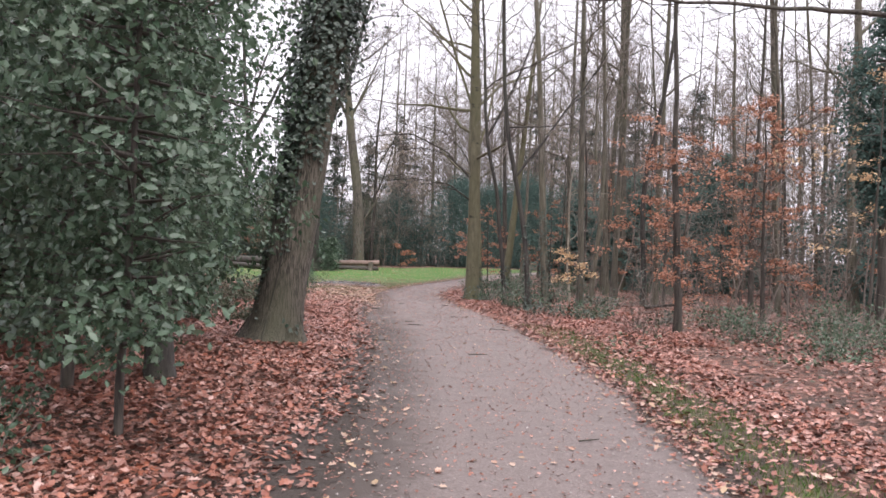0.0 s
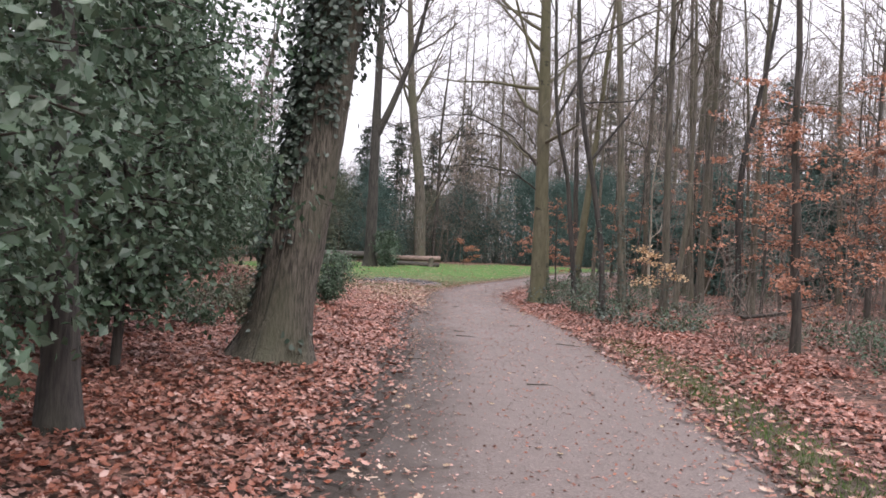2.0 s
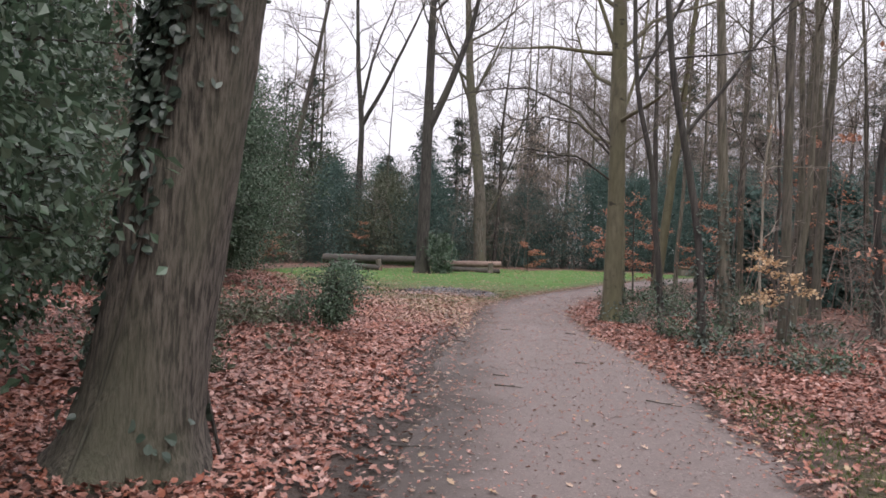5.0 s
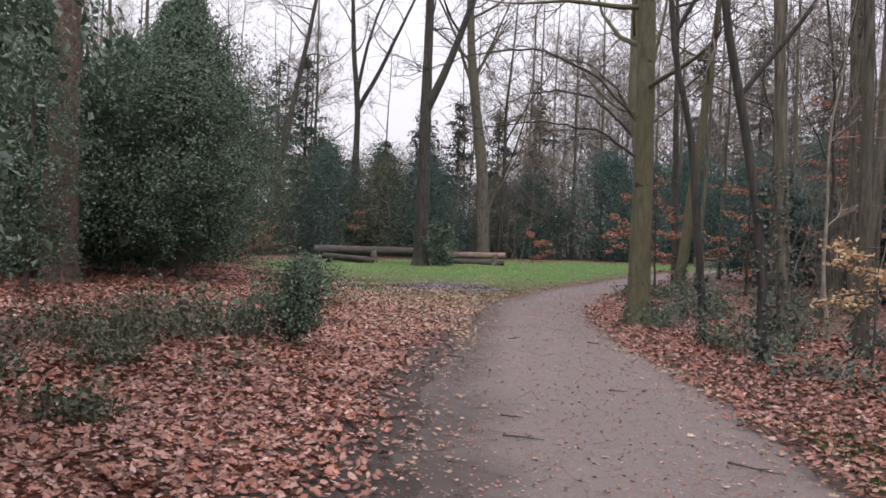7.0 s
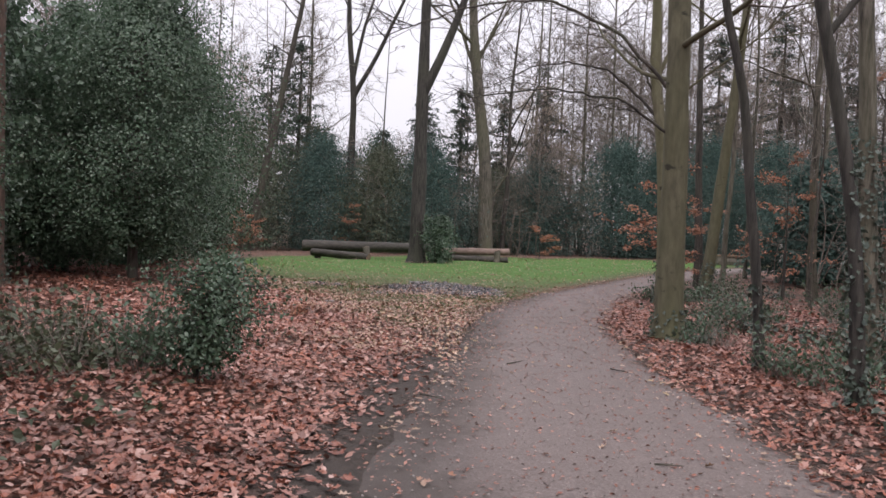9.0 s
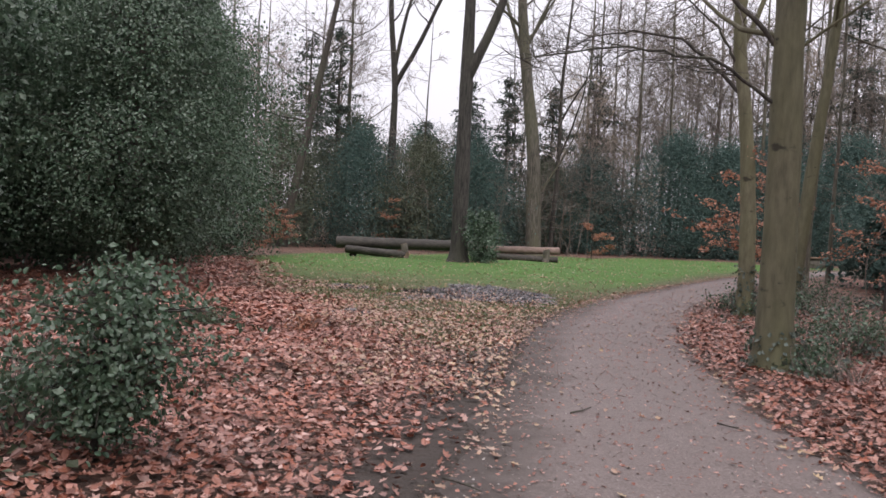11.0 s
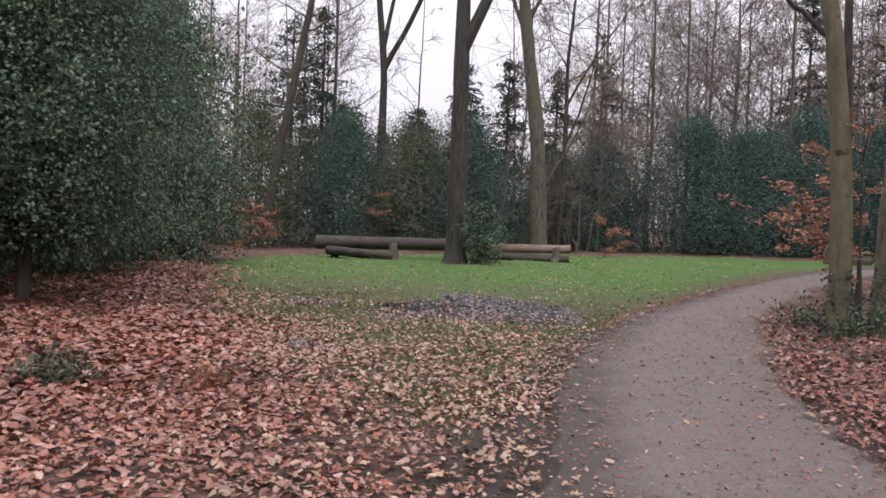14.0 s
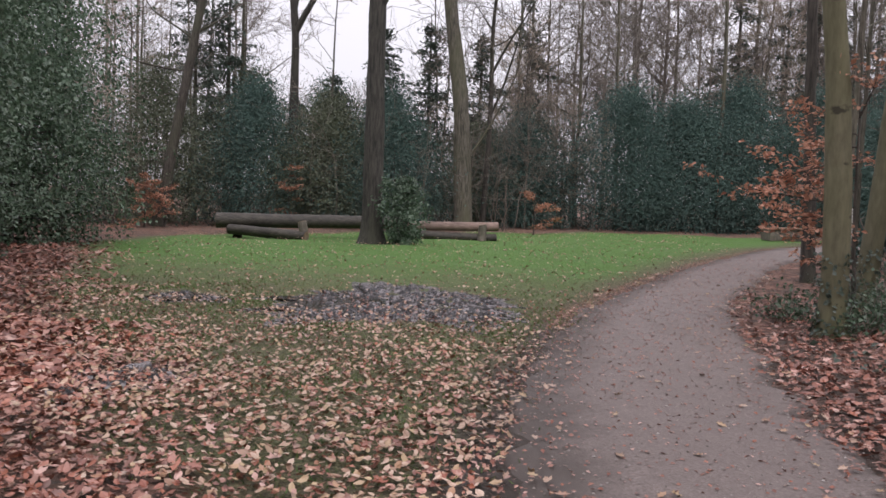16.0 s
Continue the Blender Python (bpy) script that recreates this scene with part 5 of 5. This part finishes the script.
def make_bench(x, y):
    """A hewn half log lying beside the path."""
    root = new("log_bench")
    z = up(x, y)
    root.location = (x, y, z)
    tagged(root, "short thick hewn log seat beside the path", "bench")
    rng = np.random.default_rng(12)
    bm = bmesh.new()
    prof = [(-0.32, 0.0), (-0.35, 0.15), (-0.33, 0.33), (-0.28, 0.37), (0.28, 0.37), (0.33, 0.33), (0.35, 0.15), (0.3, 0.0)]
    rows = []
    for i in range(7):
        px = -0.7 + 1.4 * i / 6
        rows.append([bm.verts.new((px, q + rng.normal() * 0.008, w + (rng.normal() * 0.008 if w > 0 else 0))) for q, w in prof])
    for r0, r1 in zip(rows, rows[1:]):
        for k in range(len(prof)):
            bm.faces.new((r0[k], r0[(k + 1) % 8], r1[(k + 1) % 8], r1[k]))
    bm.faces.new(rows[0])
    bm.faces.new(rows[-1][::-1])
    part("body", bm, STUMP_WOOD, root)
    bm = bmesh.new()
    bmesh.ops.create_cube(bm, size=1, matrix=Matrix.Translation((0.02, 0, 0.405)) @ Matrix.Diagonal((1.5, 0.78, 0.06, 1)))
    bmesh.ops.bevel(bm, geom=bm.edges[:], offset=0.015, segments=2, affect="EDGES")
    part("seat", bm, END_GRAIN, root, "pale worn wooden seat slab")
    for k, (sx, sy, r) in enumerate([(0.74, -0.17, 0.12), (0.74, 0.12, 0.13)]):
        log_part("round", (sx - 0.1, sy, 0.16), (sx + 0.06, sy, 0.16), r, r, LOG_DARK, root, 40 + k)
    root.rotation_euler = (0, 0, radians(12))


make_bench(5.8, 53.0)


def make_post(x, y, h):
    root = new("path_post")
    root.location = (x, y, up(x, y) - 0.05)
    tagged(root, "pale round wooden post beside the path", "post")
    z = np.array([0, 0.3, 0.7, h - 0.08, h - 0.02, h + 0.0])
    rad = np.array([0.125, 0.12, 0.12, 0.118, 0.1, 0.05])
    piece("shaft", *tube(np.stack([0 * z, 0 * z, z], axis=1), rad, 14), POST_PAINT, root, smooth=True)
    bm = bmesh.new()
    bmesh.ops.create_cone(bm, cap_ends=True, segments=14, radius1=0.07, radius2=0.045, depth=0.03, matrix=Matrix.Translation((0, 0, h)))
    part("cap", bm, POST_PAINT, root)


make_post(7.95, 53.2, 1.2)


# ---- fallen leaves, grass, sticks ----
def strew(rng, x0, x1, y0, y1, per_m2, keep):
    n = int((x1 - x0) * (y1 - y0) * per_m2)
    x, y = rng.uniform(x0, x1, n), rng.uniform(y0, y1, n)
    ok = rng.uniform(0, 1, n) < keep(x, y)
    return x[ok], y[ok]


def clumpy(x, y):
    return 0.5 + 0.5 * np.sin(1.9 * x + 0.8 * np.sin(2.3 * y)) * np.sin(1.4 * y + 1.1 * np.sin(1.7 * x))


def lay(name, x, y, size, rng, material, label, lift=0.012, tilt=0.35, shape=LEAF_LOBED):
    o = off_path(x, y)
    z = height(x, y) + lift + rng.uniform(0, 0.045, len(x)) * smooth01(0, 0.6, o) + 0.028 * smooth01(0.15, -0.3, o)
    nrm = np.stack([rng.normal(size=len(x)) * tilt, rng.normal(size=len(x)) * tilt, np.ones(len(x))], axis=1)
    v, f = leaves(np.stack([x, y, z], axis=1), rng.uniform(0.6, 1.25, len(x)) * size, nrm, rng, shape)
    tagged(piece(name, v, f, material), label, "leaves", kind="stuff")


def make_litter():
    rng = np.random.default_rng(31)
    def wood_floor(x, y):
        o, g = off_path(x, y), in_lawn(x, y)
        k = np.where(x < np.interp(y, MIDDLE[:, 1], MIDDLE[:, 0]), smooth01(-0.15, 0.75, o), 0.6 * smooth01(-0.4, 0.3, o) + 0.4 * smooth01(0.3, 1.6, o)) * smooth01(1.6, -1.2, g)
        strip = (x > 0.6) * smooth01(18, 14, y) * smooth01(0.1, 0.3, o) * smooth01(1.1, 0.6, o)
        damp = smooth01(20, 24, y) * smooth01(2.6, 0.8, o) * (x < -1)
        return k * (1 - 0.6 * damp) * (1 - 0.75 * strip) * (0.55 + 0.45 * clumpy(x, y))
    xs, ys = [], []
    for box, d in (((-6, 3.6, 3.5, 14), 860), ((-7, 4.5, 14, 22), 800), ((-8, 4, 22, 31), 820), ((3.6, 8, 6, 16), 150), ((4.5, 9, 16, 24), 80), ((-14, -7, 20, 43), 210), ((-10, -6, 6, 20), 60), ((-2, 4, 31, 37), 380), ((4, 14, 22, 36), 25)):
        x, y = strew(rng, *box, d, wood_floor)
        xs.append(x)
        ys.append(y)
    x, y = np.concatenate(xs), np.concatenate(ys)
    near = off_path(x, y) < 3.2
    lobed = near & (rng.uniform(0, 1, len(x)) < 0.4)
    near &= ~lobed
    lay("leaf_litter", x[lobed], y[lobed], 0.078, rng, FALLEN, "russet fallen oak leaves beside the path")
    lay("leaf_litter", x[near], y[near], 0.063, rng, FALLEN, "thick carpet of russet fallen leaves", tilt=0.32, shape=LEAF_OVAL)
    lay("leaf_litter", x[~(near | lobed)], y[~(near | lobed)], 0.1, rng, FALLEN, "russet fallen leaves among the trees", shape=LEAF_ROUGH)
    # thin scatter on the path, thicker at its edges
    x, y = strew(rng, -2.3, 2.3, 3.5, 40, 90, lambda x, y: np.where(off_path(x, y) < 0, 0.03 + 0.55 * smooth01(-0.9, 0.1, off_path(x, y)) ** 2, 0))
    lay("path_leaves", x, y, 0.065, rng, FALLEN_PALE, "scattered pale fallen leaves on the path", 0.012, 0.2)
    x, y = strew(rng, -2.3, 3.2, 3.5, 44, 280, lambda x, y: np.where(off_path(x, y) < 0, 0.35 + 0.4 * smooth01(-0.8, 0.0, off_path(x, y)), 0))
    lay("path_crumbs", x, y, 0.033, rng, FALLEN, "brown leaf crumbs trodden into the gravel", 0.008, 0.25, LEAF_ROUGH)
    # yellowing leaves on the worn grass
    x, y = strew(rng, -12, 2, 23, 46, 420, lambda x, y: (off_path(x, y) > -0.1) * np.maximum(smooth01(-0.8, 0.4, in_lawn(x, y)), 0.7 * smooth01(3.0, 0.8, off_path(x, y)) * (x < -1)) * (0.03 + 0.9 * smooth01(34.5, 27.5, y + 0.25 * (x + 4))) * (0.4 + 0.6 * clumpy(1.4 * x, 1.3 * y)))
    lay("lawn_leaves", x, y, 0.055, rng, FALLEN_PALE, "pale yellow-brown leaves strewn on the grass", 0.02, 0.4, LEAF_OVAL)
    x, y = strew(rng, -12, 1, 23, 40, 330, lambda x, y: (off_path(x, y) > -0.1) * np.maximum(smooth01(-0.8, 0.4, in_lawn(x, y)), 0.6 * smooth01(3.0, 0.8, off_path(x, y)) * (x < -1)) * (0.08 + 0.9 * smooth01(36, 27.5, y)) * (0.3 + 0.7 * clumpy(0.9 * x, 1.7 * y)))
    lay("lawn_crumbs", x, y, 0.04, rng, FALLEN, "brown leaf fragments lying in worn grass", 0.016, 0.5, LEAF_ROUGH)
    x, y = strew(rng, -13, 3, 33, 56, 10, lambda x, y: (in_lawn(x, y) > 0.3) * 1.0)
    lay("far_lawn_leaves", x, y, 0.06, rng, FALLEN_PALE, "thin scatter of pale leaves across the lawn", 0.025, 0.4, LEAF_ROUGH)
    x, y = strew(rng, 1.5, 3.8, 3.5, 17, 40, lambda x, y: (off_path(x, y) > 0) * smooth01(1.2, 0.5, off_path(x, y)) * 0.6)
    lay("verge_leaves", x, y, 0.07, rng, FALLEN_PALE, "pale leaves in the grassy verge", 0.03, 0.35)


make_litter()


def make_grass():
    rng = np.random.default_rng(32)
    x, y = strew(rng, -12, 2, 25, 46, 900, lambda x, y: smooth01(-0.6, 0.8, in_lawn(x, y)) * (0.25 + 0.75 * clumpy(1.7 * x, 1.1 * y) ** 2) * (0.5 + 0.5 * smooth01(27, 33, y)) * smooth01(37.5, 33, y))
    mud = ((x + 3.85) / 1.5) ** 2 + ((y - 34.0) / 2.0) ** 2
    ok = (mud > 1.05) & (((x + 6.7) / 0.55) ** 2 + ((y - 33.6) / 0.55) ** 2 > 1.1)
    x, y = x[ok], y[ok]
    x2, y2 = strew(rng, 1.2, 3.8, 4, 18, 900, lambda x, y: smooth01(0.0, 0.25, off_path(x, y)) * smooth01(1.15, 0.5, off_path(x, y)) * (0.25 + 0.75 * clumpy(2 * x, 1.1 * y)))
    x, y = np.concatenate([x, x2]), np.concatenate([y, y2])
    n = len(x)
    base = np.stack([x, y, height(x, y)], axis=1)
    a = rng.uniform(0, 6.2832, n)
    side = np.stack([np.cos(a), np.sin(a), np.zeros(n)], axis=1) * rng.uniform(0.004, 0.008, n)[:, None]
    tip = base + np.stack([rng.normal(size=n) * 0.025, rng.normal(size=n) * 0.025, np.where(y > 20, rng.uniform(0.02, 0.045, n), rng.uniform(0.03, 0.07, n))], axis=1)
    v = np.stack([base - side, base + side, tip], axis=1).reshape(-1, 3)
    tagged(piece("grass", v, np.arange(3 * n).reshape(-1, 3), GRASS), "short green grass blades", "grass", kind="stuff")


make_grass()
make_ground_cover()


def make_gravel():
    """Small stones pressed into the path."""
    rng = np.random.default_rng(34)
    x, y = strew(rng, -2.2, 2.2, 3.5, 36, 110, lambda x, y: (off_path(x, y) < -0.1) * (0.35 + 0.65 * clumpy(2.2 * x, 0.9 * y)))
    n = len(x)
    s = rng.uniform(0.004, 0.013, n) ** 1.0
    base = np.array([[1, 0, 0], [0, 1, 0], [-1, 0, 0], [0, -1, 0], [0.15, 0.1, 0.75]])
    tri = np.array([[0, 1, 4], [1, 2, 4], [2, 3, 4], [3, 0, 4]])
    a = rng.uniform(0, 6.2832, n)
    c, d = np.cos(a)[:, None], np.sin(a)[:, None]
    px = (base[None, :, 0] * c - base[None, :, 1] * d * 0.8) * s[:, None] + x[:, None]
    py = (base[None, :, 0] * d + base[None, :, 1] * c * 0.8) * s[:, None] + y[:, None]
    o = off_path(x, y)
    top = height(x, y) + 0.012 + 0.018 * smooth01(0, -0.8, o)
    pz = top[:, None] + 0.003 + base[None, :, 2] * s[:, None]
    v = np.stack([px, py, pz], axis=-1).reshape(-1, 3)
    f = (tri[None] + (np.arange(n) * 5)[:, None, None]).reshape(-1, 3)
    tagged(piece("gravel", v, f, STONE), "small pale and dark stones pressed into the path", "gravel", kind="stuff")


make_gravel()


def make_sticks():
    rng = np.random.default_rng(33)
    for x, y, length, turn in ((-0.45, 16.7, 0.32, 5), (-0.6, 17.4, 0.2, -10), (1.1, 16.3, 0.4, -35), (-1.0, 22.9, 0.35, 60), (0.1, 22.8, 0.25, -50), (-0.7, 8.1, 0.3, 80), (0.55, 12.3, 0.28, 8),
                               (-0.9, 13.6, 0.3, 5), (-1.5, 20.6, 0.3, -20), (0.3, 19.0, 0.18, 20), (1.2, 6.9, 0.2, 35), (0.6, 27.6, 0.22, 15)):
        root = new("stick")
        root.location = (x, y, up(x, y) + (0.045 if off_path([x], [y])[0] < 0 else 0.03))
        tagged(root, "short broken dark twig lying on the ground", "stick", "sticks on the path")
        a = radians(turn)
        line = wander(rng, (-length / 2 * math.cos(a), -length / 2 * math.sin(a), 0), (math.cos(a), math.sin(a), 0), length, 6, 0.1)
        line[:, 2] = 0
        piece("twig", *tube(line, np.linspace(0.008, 0.003, 7), 6), BARK_DARK, root)
        j = line[3]
        piece("side_twig", *tube(np.array([j, j + np.array([math.cos(a + 0.7), math.sin(a + 0.7), 0.05]) * length * 0.25]), np.array([0.006, 0.003]), 5), BARK_DARK, root)


make_sticks()
